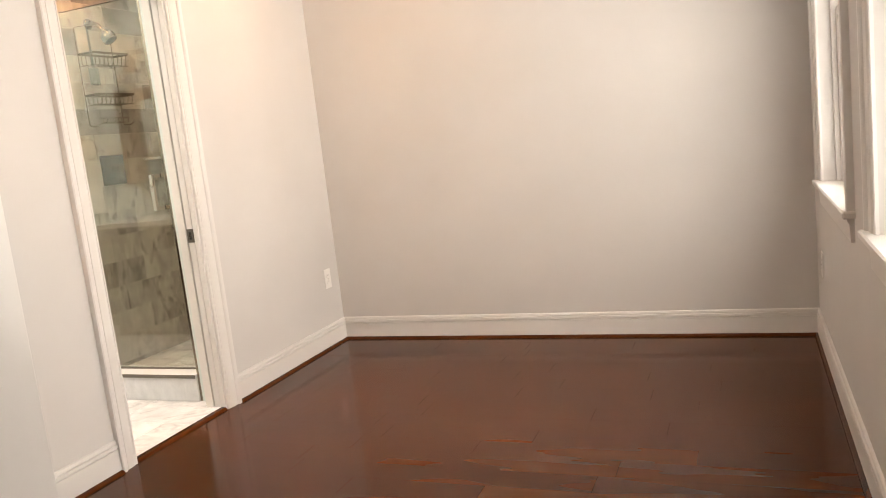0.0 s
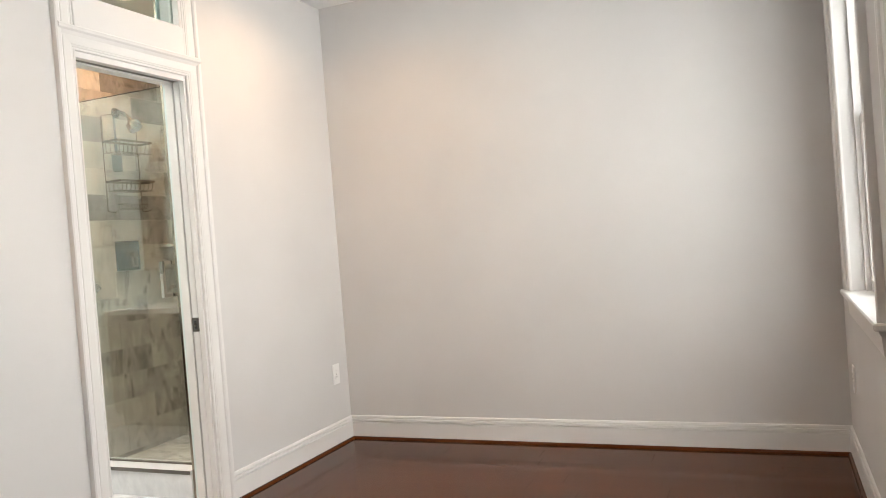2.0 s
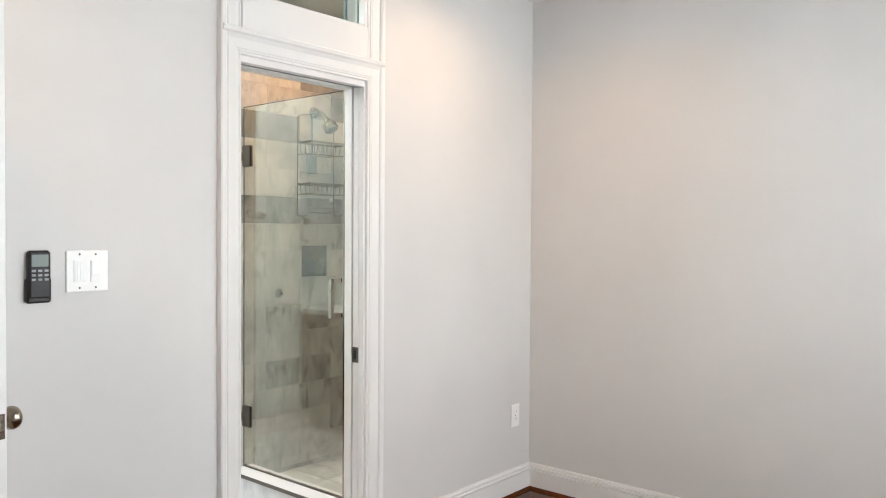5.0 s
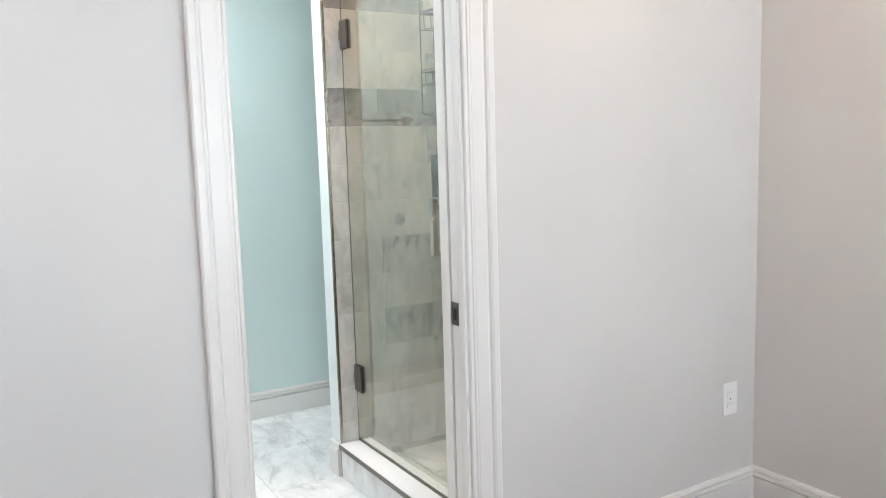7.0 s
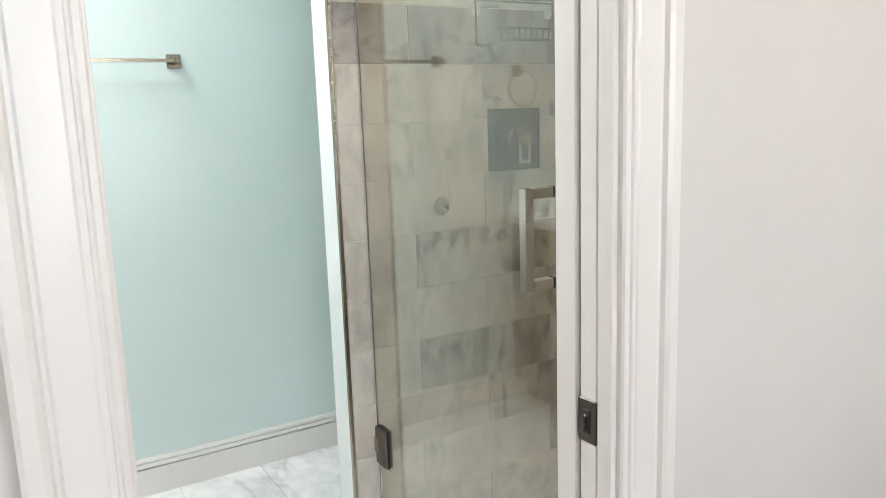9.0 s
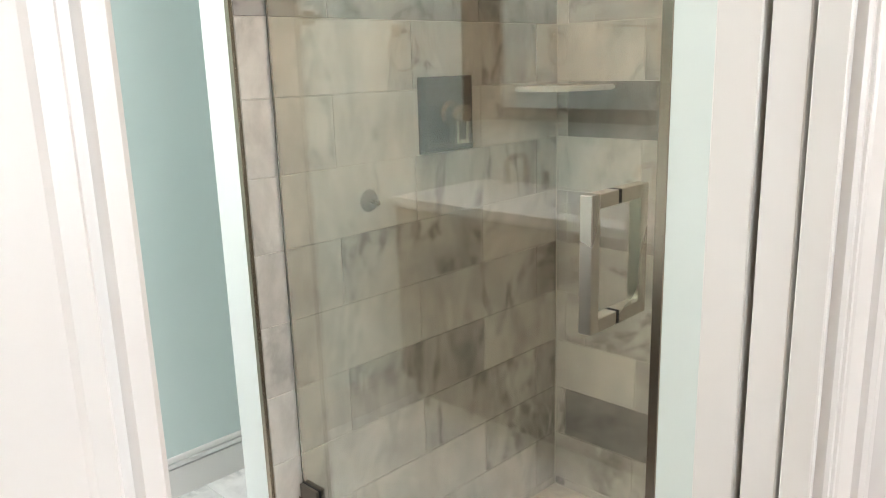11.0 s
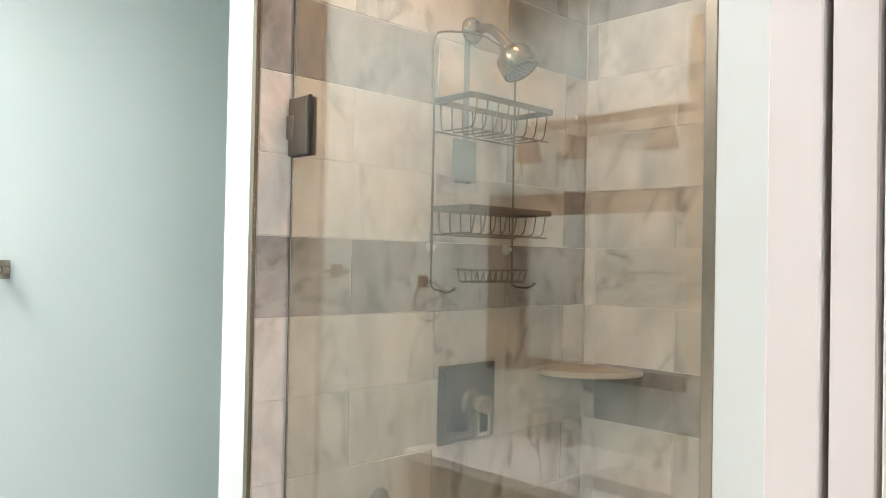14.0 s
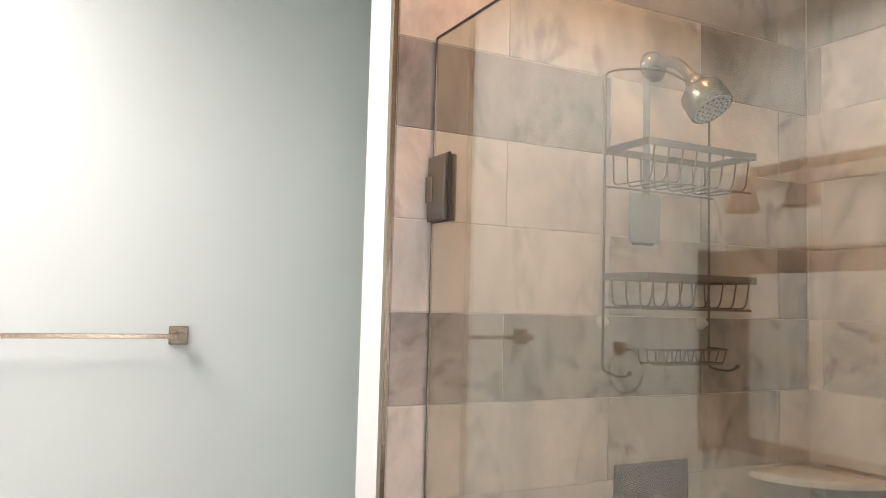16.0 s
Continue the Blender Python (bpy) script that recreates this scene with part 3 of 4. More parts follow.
for k in range(NB):
    ang = radians(90.5 + 60 * k)
    bm = bmesh.new()
    outline = [(0.12, -0.030), (0.20, -0.055), (0.40, -0.064), (0.70, -0.056), (0.772, -0.051), (0.795, 0.004), (0.816, 0.052), (0.70, 0.058), (0.40, 0.066), (0.20, 0.055), (0.12, 0.030)]
    top = [bm.verts.new((r, s, 0.004)) for r, s in outline]
    low = [bm.verts.new((r, s, -0.004)) for r, s in outline]
    bm.faces.new(top)
    bm.faces.new(low[::-1])
    for i in range(len(outline)):
        j = (i + 1) % len(outline)
        bm.faces.new((top[i], low[i], low[j], top[j]))
    bmesh.ops.transform(bm, verts=bm.verts, matrix=Matrix.Translation((FX, FY, FZ)) @ Matrix.Rotation(ang, 4, "Z") @ Matrix.Rotation(radians(-11), 4, "X"))
    part("blade", bm, FANWOOD, fan)


def recessed(x, y, z, lens, label, k=1.0):
    t = thing("recessed_light", (x, y, z), label, "ceiling light", "recessed ceiling lights")
    bm = bmesh.new()
    seg = 36
    rows = []
    for r, h in ((0.076, 0.0), (0.078, -0.004), (0.070, -0.006), (0.060, -0.003), (0.056, 0.012)):
        rows.append([bm.verts.new(Vector((x + k * r * math.cos(a), y + k * r * math.sin(a), z + h))) for a in (2 * math.pi * i / seg for i in range(seg))])
    for a, b in zip(rows, rows[1:]):
        for i in range(seg):
            bm.faces.new((a[i], a[(i + 1) % seg], b[(i + 1) % seg], b[i]))
    part("trim_ring", bm, PLASTIC, t, "", True)
    part("lens", lathe(bmesh.new(), (x, y, z - 0.001), -Z, [(0.058 * k, 0), (0.058 * k, 0.002), (0.050 * k, 0.004)], 36), lens, t, "glowing lamp lens")


for x, y in BED_CANS:
    recessed(x, y, ZC, LAMP_WARM, "round recessed ceiling light, lit warm; the southern one is added")
recessed(*SHOWER_CAN, ZB, LAMP_WARM, "round recessed light over the shower, lit", 0.72)

# ---- bathroom shell ----
YE = -1.207   # end of the shower's side wall
solid("wall_bath_west", boxes((XT - 0.12, XT, YB - 0.12, 0.05, 0, ZB)), TEAL, "pale teal painted bathroom wall", "wall")
solid("wall_bath_south", boxes((XT, -T, YB - 0.12, YB, 0, ZB)), TEAL, "pale teal painted wall behind the vanity", "wall")
solid("wall_bath_north", boxes((XT, -T, -0.03, 0.05, 0, ZB)), TEAL, "pale teal painted bathroom end wall", "wall")
solid("wall_bath_east", boxes((-T - 0.006, -T - 0.0005, YB, DO0 - 0.095, 0, ZB), (-T - 0.006, -T - 0.0005, DO0 - 0.095, DO1 + 0.06, DH + 0.095, TR0), (-T - 0.006, -T - 0.0005, DO0 - 0.095, DO1 + 0.06, TR1, ZB),
      (-T - 0.006, -T - 0.0005, DO0 - 0.095, DO0, TR0, TR1), (-T - 0.006, -T - 0.0005, DO1, DO1 + 0.06, TR0, TR1)), TEAL, "pale teal painted wall round the doorway", "wall")
solid("wall_shower_side", boxes((XS - 0.100, XS - 0.012, YE, -0.03, 0, ZB)), TEAL, "teal painted end of the shower side wall", "wall")
solid("wall_shower_near", boxes((XN + 0.012, -TP - 0.0005, -1.200, -0.03, 0, ZB)), TEAL, "pale teal wall end beside the shower glass", "wall")
solid("trim_shower_side", boxes((XS - 0.101, XS - 0.0122, YE - 0.0032, YE - 0.0004, 0.01, ZB - 0.001)), ENDCAP, "thin pale blue-white facing on the end of the shower side wall", "trim")
# thin sheet over the teal end, lightened as if more daylight fell there
solid("trim_shower_near", boxes((XN + 0.0126, -TP - 0.0005, -1.2032, -1.2004, 0.01, ZB - 0.001)), TEAL_LIT, "teal wall end beside the shower, lightened for the daylight on it", "trim")
solid("ceiling_bath", boxes((XT, SKY[0], YB, -0.03, ZB, ZB + 0.05), (SKY[1], -T, YB, -0.03, ZB, ZB + 0.05), (SKY[0], SKY[1], YB, SKY[2], ZB, ZB + 0.05), (SKY[0], SKY[1], SKY[3], -0.03, ZB, ZB + 0.05)), CEIL, "flat white bathroom ceiling", "ceiling")
sl = thing("skylight", ((SKY[0] + SKY[1]) / 2, (SKY[2] + SKY[3]) / 2, ZB), "bright skylight in a white ceiling shaft", "skylight", kind="structure")
part("shaft", boxes((SKY[0] - 0.02, SKY[0], SKY[2], SKY[3], ZB + 0.05, ZB + 0.16), (SKY[1], SKY[1] + 0.02, SKY[2], SKY[3], ZB + 0.05, ZB + 0.16), (SKY[0], SKY[1], SKY[2] - 0.02, SKY[2], ZB + 0.05, ZB + 0.16), (SKY[0], SKY[1], SKY[3], SKY[3] + 0.02, ZB + 0.05, ZB + 0.16)), CEIL, sl)
bm = bmesh.new()
moulding(bm, BASE, (XT, YB, 0.01), Z, X, Y, -0.03 - YB)
moulding(bm, BASE, (XS - 0.100, YE - 0.003, 0.01), Z, -Y, X, 0.088, 0, 0)
moulding(bm, BASE, (XS - 0.100, YE - 0.0138, 0.01), Z, -X, Y, 1.2)
solid("baseboard", bm, TRIM, "white moulded bathroom baseboard", "baseboard")

# ---- shower ----
CURB = thing("shower_curb", (-0.66, -1.18, 0.01), "white marble shower curb with metal edge", "shower curb")
part("face", boxes((XS + 0.0005, XN - 0.0005, -1.214, -1.080, 0.010, 0.140), bevel=0.002), MARBLE_FLOOR, CURB)
part("cap", boxes((XS + 0.0005, XN - 0.0005, -1.220, -1.070, 0.140, 0.158), bevel=0.003), QUARTZ, CURB, "white stone cap")
part("edge_trim", boxes((XS + 0.0005, XN - 0.0005, -1.2235, -1.2202, 0.138, 0.1565)), BRONZE, CURB, "dark metal edge strip")
corner = thing("edge_trim", (XS, YE, 0), "slim dark metal profile along the tiled edge", "metal trim")
part("profile", boxes((XS - 0.0118, XS + 0.0012, YE - 0.0035, YE + 0.006, 0.010, ZB - 0.001), bevel=0.001), NICKEL, corner)

corner = thing("edge_trim", (XN, -1.2, 0), "slim dark metal profile along the tiled edge", "metal trim")
part("profile", boxes((XN - 0.0015, XN + 0.0122, -1.2040, -1.1965, 0.010, ZB - 0.001), bevel=0.001), NICKEL, corner)
gdoor = thing("shower_door", (-0.66, YG, 0.16), "frameless clear glass shower door, shut", "shower door")
GX0, GX1, GZ1 = XS + 0.006, XN - 0.006, 2.087
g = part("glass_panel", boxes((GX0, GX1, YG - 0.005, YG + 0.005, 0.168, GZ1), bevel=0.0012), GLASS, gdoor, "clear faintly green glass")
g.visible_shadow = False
part("top_edge", boxes((GX0, GX1, YG - 0.0052, YG + 0.0052, GZ1, GZ1 + 0.0018)), RUBBER, gdoor)
part("seal", boxes((GX1 + 0.0005, XN - 0.0005, YG - 0.008, YG + 0.008, 0.160, GZ1), bevel=0.001), material("clear_grey_seal", (0.22, 0.22, 0.205), 0.35), gdoor)
part("glass_edge", boxes((GX0 - 0.0016, GX0 - 0.0002, YG - 0.0052, YG + 0.0052, 0.168, GZ1)), material("dark_glass_edge", (0.10, 0.115, 0.105), 0.25), gdoor)
part("sweep", boxes((GX0, GX1, YG - 0.0065, YG + 0.0065, 0.1585, 0.1675)), BRONZE, gdoor)
for z0 in (0.378, 1.772):
    h = part("hinge", boxes((XS + 0.007, XS + 0.066, YG - 0.0150, YG - 0.0052, z0, z0 + 0.108), (XS + 0.007, XS + 0.066, YG + 0.0052, YG + 0.0150, z0, z0 + 0.108), bevel=0.0012), BRONZE, gdoor, "dark nickel glass hinge")
    part("knuckle", boxes((XS + 0.0015, XS + 0.026, YG - 0.0165, YG - 0.0149, z0 + 0.032, z0 + 0.076), bevel=0.0006), NICKEL, h, "brighter pivot block")
    part("gasket", boxes((XS + 0.008, XS + 0.0695, YG - 0.0085, YG - 0.0051, z0 - 0.002, z0 + 0.110)), RUBBER, h)
# square D-pull on both sides
HX, HZ0, HZ1 = -0.318, 1.021, 1.206
for sgn, nm in ((-1, "handle"), (1, "handle")):
    ya, yb = YG + sgn * 0.006, YG + sgn * (0.069 if sgn < 0 else 0.075)
    y_in = yb - sgn * 0.019
    bm = bmesh.new()
    box(bm, HX - 0.0095, HX + 0.0095, min(yb, y_in), max(yb, y_in), HZ0, HZ1, bevel=0.0012)
    for z in (HZ0, HZ1 - 0.019):
        box(bm, HX - 0.0094, HX + 0.0094, min(ya, y_in), max(ya, y_in), z + 0.0001, z + 0.0189, bevel=0.0008)
    hd = part("handle", bm, CHROME, gdoor, "square brushed nickel pull")
    for z in (HZ0, HZ1 - 0.019):
        part("washer", boxes((HX - 0.009, HX + 0.009, min(YG + sgn * 0.005, ya), max(YG + sgn * 0.005, ya), z, z + 0.019)), RUBBER, hd)

# valve, arm and head
valve = thing("shower_valve", (XS, -0.643, 1.168), "square brushed nickel shower valve with lever", "shower valve")
VY0, VY1, VZ0, VZ1 = -0.727, -0.543, 1.164, 1.343
part("escutcheon", boxes((XS - 0.004, XS + 0.007, VY0, VY1, VZ0, VZ1), bevel=0.0025), VALVE, valve)
part("raised_panel", boxes((XS + 0.007, XS + 0.010, VY0 + 0.006, VY1 - 0.006, VZ0 + 0.006, VZ1 - 0.006), (XS + 0.009, XS + 0.015, VY0 + 0.010, VY1 - 0.010, VZ0 + 0.010, VZ1 - 0.010), bevel=0.0028), VALVE, valve)
VHY, VHZ = -0.640, 1.256
hub = part("hub", lathe(bmesh.new(), (XS + 0.0145, VHY, VHZ), X, [(0.031, 0), (0.031, 0.005), (0.024, 0.009), (0.021, 0.012), (0.021, 0.056), (0.019, 0.059), (0.004, 0.0595)], 28), NICKEL, valve, "", True)
part("lever", boxes((XS + 0.036, XS + 0.062, VHY - 0.021, VHY - 0.012, 1.186, VHZ - 0.012), (XS + 0.036, XS + 0.062, VHY + 0.012, VHY + 0.021, 1.186, VHZ - 0.012), (XS + 0.036, XS + 0.062, VHY - 0.012, VHY + 0.012, 1.186, 1.196), bevel=0.0016), CHROME, hub)

AY, AZ = -0.640, 2.120
head = thing("wall_shower", (XS, AY, 2.02), "round brushed nickel shower head on a bent arm", "shower head")
part("flange", lathe(bmesh.new(), (XS, AY, AZ), X, [(0.031, 0), (0.031, 0.006), (0.024, 0.016), (0.013, 0.02)]), NICKEL, head, "", True)
bm = tube(bmesh.new(), rounded([(XS + 0.01, AY, AZ), (XS + 0.055, AY + 0.004, AZ + 0.003), (XS + 0.108, AY + 0.012, AZ - 0.056)], 0.03, 6), 0.0105, 14)
part("arm", bm, NICKEL, head, "", True)
hd_dir = Vector((0.52, 0.12, -0.85)).normalized()
h0 = Vector((XS + 0.096, AY + 0.010, AZ - 0.044))
part("ball_joint", lathe(bmesh.new(), h0, hd_dir, [(0.012, 0), (0.017, 0.008), (0.017, 0.022), (0.012, 0.030)], 20), NICKEL, head, "", True)
body = part("spray_head", lathe(bmesh.new(), h0 + hd_dir * 0.018, hd_dir, [(0.014, 0), (0.026, 0.006), (0.039, 0.018), (0.0415, 0.026), (0.0415, 0.060), (0.039, 0.063), (0.037, 0.061)], 40), NICKEL, head, "", True)
face = part("spray_face", lathe(bmesh.new(), h0 + hd_dir * 0.0785, hd_dir, [(0.036, 0), (0.036, 0.0022), (0.026, 0.0032)], 36), BUTTON, body, "grey nozzle face")
bm = bmesh.new()
ux = hd_dir.orthogonal().normalized()
uy = hd_dir.cross(ux)
for rr, cnt in ((0.010, 6), (0.020, 12), (0.030, 18)):
    for k in range(cnt):
        a = 2 * math.pi * k / cnt
        lathe(bm, h0 + hd_dir * 0.0805 + rr * (math.cos(a) * ux + math.sin(a) * uy), hd_dir, [(0.0024, 0), (0.0018, 0.0022)], 6)
part("nozzles", bm, RUBBER, face)

# wire caddy hung from the arm
CY0, CY1 = -0.768, -0.497
CXW = XS + 0.014
caddy = thing("shower_caddy", (CXW, (CY0 + CY1) / 2, 1.55), "two-tier steel wire caddy hung on the shower arm", "shower caddy")
bm = tube(bmesh.new(), rounded([(CXW + 0.062, CY1 + 0.012, 1.530), (CXW + 0.05, CY1 + 0.008, 1.519), (CXW, CY1, 1.522), (CXW, CY1, 2.085), (CXW + 0.012, AY + 0.02, 2.108), (CXW + 0.012, AY - 0.02, 2.108), (CXW, CY0 + 0.03, 2.096), (CXW, CY0, 2.085), (CXW, CY0, 1.520), (CXW + 0.05, CY0 + 0.008, 1.511), (CXW + 0.062, CY0 + 0.012, 1.521)], 0.014, 5), 0.0026, 8)
for y, z in ((CY1 + 0.012, 1.530), (CY0 + 0.012, 1.521)):
    lathe(bm, (CXW + 0.058, y, z), X, [(0.0015, 0), (0.0045, 0.002), (0.0045, 0.006), (0.0015, 0.008)], 10)
part("frame_wire", bm, WIRE, caddy, "", True)


def basket(ztop, depth, height, wires):
    """Flat-band rim with looped wires below it."""
    x0, x1 = CXW + 0.002, CXW + depth
    b = part("basket", boxes((x0, x0 + 0.003, CY0, CY1, ztop - 0.013, ztop), (x1 - 0.003, x1, CY0, CY1, ztop - 0.013, ztop), (x0 + 0.003, x1 - 0.003, CY0, CY0 + 0.003, ztop - 0.013, ztop), (x0 + 0.003, x1 - 0.003, CY1 - 0.003, CY1, ztop - 0.013, ztop)), WIRE, caddy)
    for k in range(wires):
        y = CY0 + (k + 0.5) * (CY1 - CY0) / wires
        part("wire", tube(bmesh.new(), rounded([(x0 + 0.002, y, ztop - 0.006), (x0 + 0.004, y, ztop - height), (x1 - 0.012, y, ztop - height), (x1 - 0.002, y, ztop - 0.006)], 0.014, 3), 0.0016, 6), WIRE, b, "", True)
    for x in (x0 + 0.006, x1 - 0.014):
        part("wire", tube(bmesh.new(), [(x, CY0, ztop - height - 0.003), (x, CY1, ztop - height - 0.003)], 0.0024, 6), WIRE, b, "", True)


basket(1.940, 0.118, 0.072, 8)
basket(1.702, 0.118, 0.060, 8)
D0, D1 = CY0 + 0.075, CY1 - 0.006
dish = part("soap_dish", tube(bmesh.new(), rounded([(CXW + 0.002, D0, 1.564), (CXW + 0.06, D0, 1.562), (CXW + 0.06, D1, 1.562), (CXW + 0.002, D1, 1.564)], 0.010, 4), 0.0022, 8), WIRE, caddy, "", True)
for k in range(9):
    y = D0 + 0.010 + k * (D1 - D0 - 0.020) / 8
    part("wire", tube(bmesh.new(), rounded([(CXW + 0.001, y, 1.562), (CXW + 0.003, y, 1.536), (CXW + 0.052, y, 1.536), (CXW + 0.060, y, 1.562)], 0.006, 3), 0.0014, 6), WIRE, dish, "", True)
for x in (CXW + 0.010, CXW + 0.048):
    part("wire", tube(bmesh.new(), [(x, D0 + 0.008, 1.534), (x, D1 - 0.008, 1.534)], 0.0018, 6), WIRE, dish, "", True)
for y in (CY0 + 0.008, CY1 - 0.008):
    part("suction_cup", lathe(bmesh.new(), (XS, y, 1.612), X, [(0.014, 0), (0.011, 0.005), (0.004, 0.010), (0.005, 0.016)], 16), material("clear_suction_cup", (0.6, 0.6, 0.58), 0.3), caddy, "", True)

# translucent squeegee hanging behind the caddy
sq = thing("squeegee", (XS + 0.006, -0.655, 1.80), "translucent blue plastic squeegee hanging from the arm", "squeegee")
part("handle", boxes((XS + 0.003, XS + 0.008, -0.667, -0.649, 1.86, 2.094), bevel=0.002), BLUE, sq)
part("blade_holder", boxes((XS + 0.003, XS + 0.008, -0.700, -0.622, 1.765, 1.862), bevel=0.002), BLUE, sq)
part("blade", boxes((XS + 0.0035, XS + 0.0075, -0.690, -0.640, 1.761, 1.766)), RUBBER, sq)

# suction hook low on the tiles
hook = thing("suction_hook", (XS, -0.890, 1.075), "clear suction hook with a chrome knob on the tiles", "hook")
part("cup", lathe(bmesh.new(), (XS, -0.890, 1.078), X, [(0.026, 0), (0.024, 0.003), (0.012, 0.007), (0.008, 0.010)], 24), material("clear_hook_cup", (0.72, 0.72, 0.70), 0.25, 0.0, Transmission_Weight=0.75), hook, "", True)
part("knob", lathe(bmesh.new(), (XS + 0.010, -0.890, 1.076), X, [(0.004, 0), (0.004, 0.010), (0.008, 0.014), (0.008, 0.019), (0.003, 0.021)], 18), CHROME, hook, "", True)

# corner shelf
shelf = thing("corner_shelf", (XS, YS, 1.285), "quarter-round marble corner shelf in the shower", "shelf")
bm = bmesh.new()
R = 0.19
arc = [(0.001, -0.001), (R, -0.001)] + [(R * math.cos(a), -R * math.sin(a)) for a in (math.pi / 2 * k / 14 for k in range(1, 14))] + [(0.001, -R)]
tp = [bm.verts.new((XS + u, YS + v, 1.308)) for u, v in arc]
lw = [bm.verts.new((XS + u, YS + v, 1.293)) for u, v in arc]
bm.faces.new(tp)
bm.faces.new(lw[::-1])
for i in range(len(arc)):
    j = (i + 1) % len(arc)
    bm.faces.new((tp[i], lw[i], lw[j], tp[j]))
bmesh.ops.bevel(bm, geom=[e for e in bm.edges if abs(e.verts[0].co.z - e.verts[1].co.z) < 1e-5], offset=0.003, segments=2, affect="EDGES")
part("slab", bm, MARBLE_PALE, shelf)

# ---- bathroom things ----
def towel_bar():
    y0, y1, z, x = -1.930, -1.383, 1.538, XT
    t = thing("towel_bar", (x, (y0 + y1) / 2, z), "brushed nickel towel bar with square posts", "towel bar")
    for y in (y0, y1):
        p = part("post", boxes((x, x + 0.010, y - 0.024, y + 0.024, z - 0.024, z + 0.024), bevel=0.002), NICKEL, t)
        part("arm", boxes((x + 0.010, x + 0.066, y - 0.010, y + 0.010, z - 0.009, z + 0.009), bevel=0.002), NICKEL, p)
    part("bar", boxes((x + 0.052, x + 0.064, y0 + 0.010, y1 - 0.010, z - 0.006, z + 0.006), bevel=0.001), NICKEL, t)


towel_bar()
ring = thing("towel_ring", (XT, -2.335, 1.50), "brushed nickel towel ring on the teal wall", "towel ring")
part("post", boxes((XT, XT + 0.010, -2.358, -2.312, 1.477, 1.523), bevel=0.002), NICKEL, ring)
part("arm", boxes((XT + 0.010, XT + 0.05, -2.343, -2.327, 1.490, 1.506), bevel=0.002), NICKEL, ring)
part("ring", tube(bmesh.new(), [(XT + 0.045, -2.335 + 0.075 * math.sin(a), 1.425 + 0.075 * math.cos(a)) for a in (2 * math.pi * k / 32 for k in range(32))], 0.004, 8, True), NICKEL, ring, "", True)

VX0, VX1, VYF = XT + 0.004, -0.30, -2.29
KX0, KX1, KY0, KY1 = -1.37, -0.93, -2.69, -2.38      # basin cut-out
van = thing("vanity_cabinet", ((VX0 + VX1) / 2, -2.62, 0.01), "dark wooden vanity cabinet with panel doors", "vanity")
part("body", boxes((VX0, VX1, YB + 0.001, VYF - 0.020, 0.10, 0.70), (VX0, KX0 - 0.01, YB + 0.001, VYF - 0.020, 0.70, 0.835), (KX1 + 0.01, VX1, YB + 0.001, VYF - 0.020, 0.70, 0.835), (KX0 - 0.01, KX1 + 0.01, KY1 + 0.01, VYF - 0.020, 0.70, 0.835), (VX0 + 0.02, VX1 - 0.02, YB + 0.001, VYF - 0.07, 0.010, 0.10)), VANITY, van)
nd = 4
for k in range(nd):
    a = VX0 + 0.01 + k * (VX1 - VX0 - 0.02) / nd
    b = a + (VX1 - VX0 - 0.02) / nd - 0.006
    d = part("door", boxes((a, b, VYF - 0.020, VYF - 0.006, 0.12, 0.82), (a, a + 0.055, VYF - 0.006, VYF, 0.12, 0.82), (b - 0.055, b, VYF - 0.006, VYF, 0.12, 0.82), (a + 0.055, b - 0.055, VYF - 0.006, VYF, 0.765, 0.82), (a + 0.055, b - 0.055, VYF - 0.006, VYF, 0.12, 0.175)), VANITY, van)
    hx = b - 0.03 if k % 2 == 0 else a + 0.03
    part("pull", tube(bmesh.new(), rounded([(hx, VYF, 0.60), (hx, VYF + 0.028, 0.60), (hx, VYF + 0.028, 0.72), (hx, VYF, 0.72)], 0.008, 3), 0.0045, 8), NICKEL, d, "", True)
top = thing("countertop", ((VX0 + VX1) / 2, -2.6, 0.835), "white stone vanity countertop with a basin", "countertop")
part("slab", boxes((VX0 - 0.003, KX0, YB + 0.001, VYF + 0.020, 0.836, 0.868), (KX1, VX1 + 0.02, YB + 0.001, VYF + 0.020, 0.836, 0.868), (KX0, KX1, YB + 0.001, KY0, 0.836, 0.868), (KX0, KX1, KY1, VYF + 0.020, 0.836, 0.868)), QUARTZ, top)
basin = boxes((KX0, KX0 + 0.012, KY0, KY1, 0.72, 0.8355), (KX1 - 0.012, KX1, KY0, KY1, 0.72, 0.8355), (KX0 + 0.012, KX1 - 0.012, KY0, KY0 + 0.012, 0.72, 0.8355), (KX0 + 0.012, KX1 - 0.012, KY1 - 0.012, KY1, 0.72, 0.8355), (KX0 + 0.012, KX1 - 0.012, KY0 + 0.012, KY1 - 0.012, 0.705, 0.72))
part("basin", basin, PLASTIC, top, "white undermount basin")
FR = [(0, 0), (0, 0.022), (0.010, 0.028), (0.020, 0.020), (0.030, 0.024), (0.042, 0.014), (0.042, 0)]


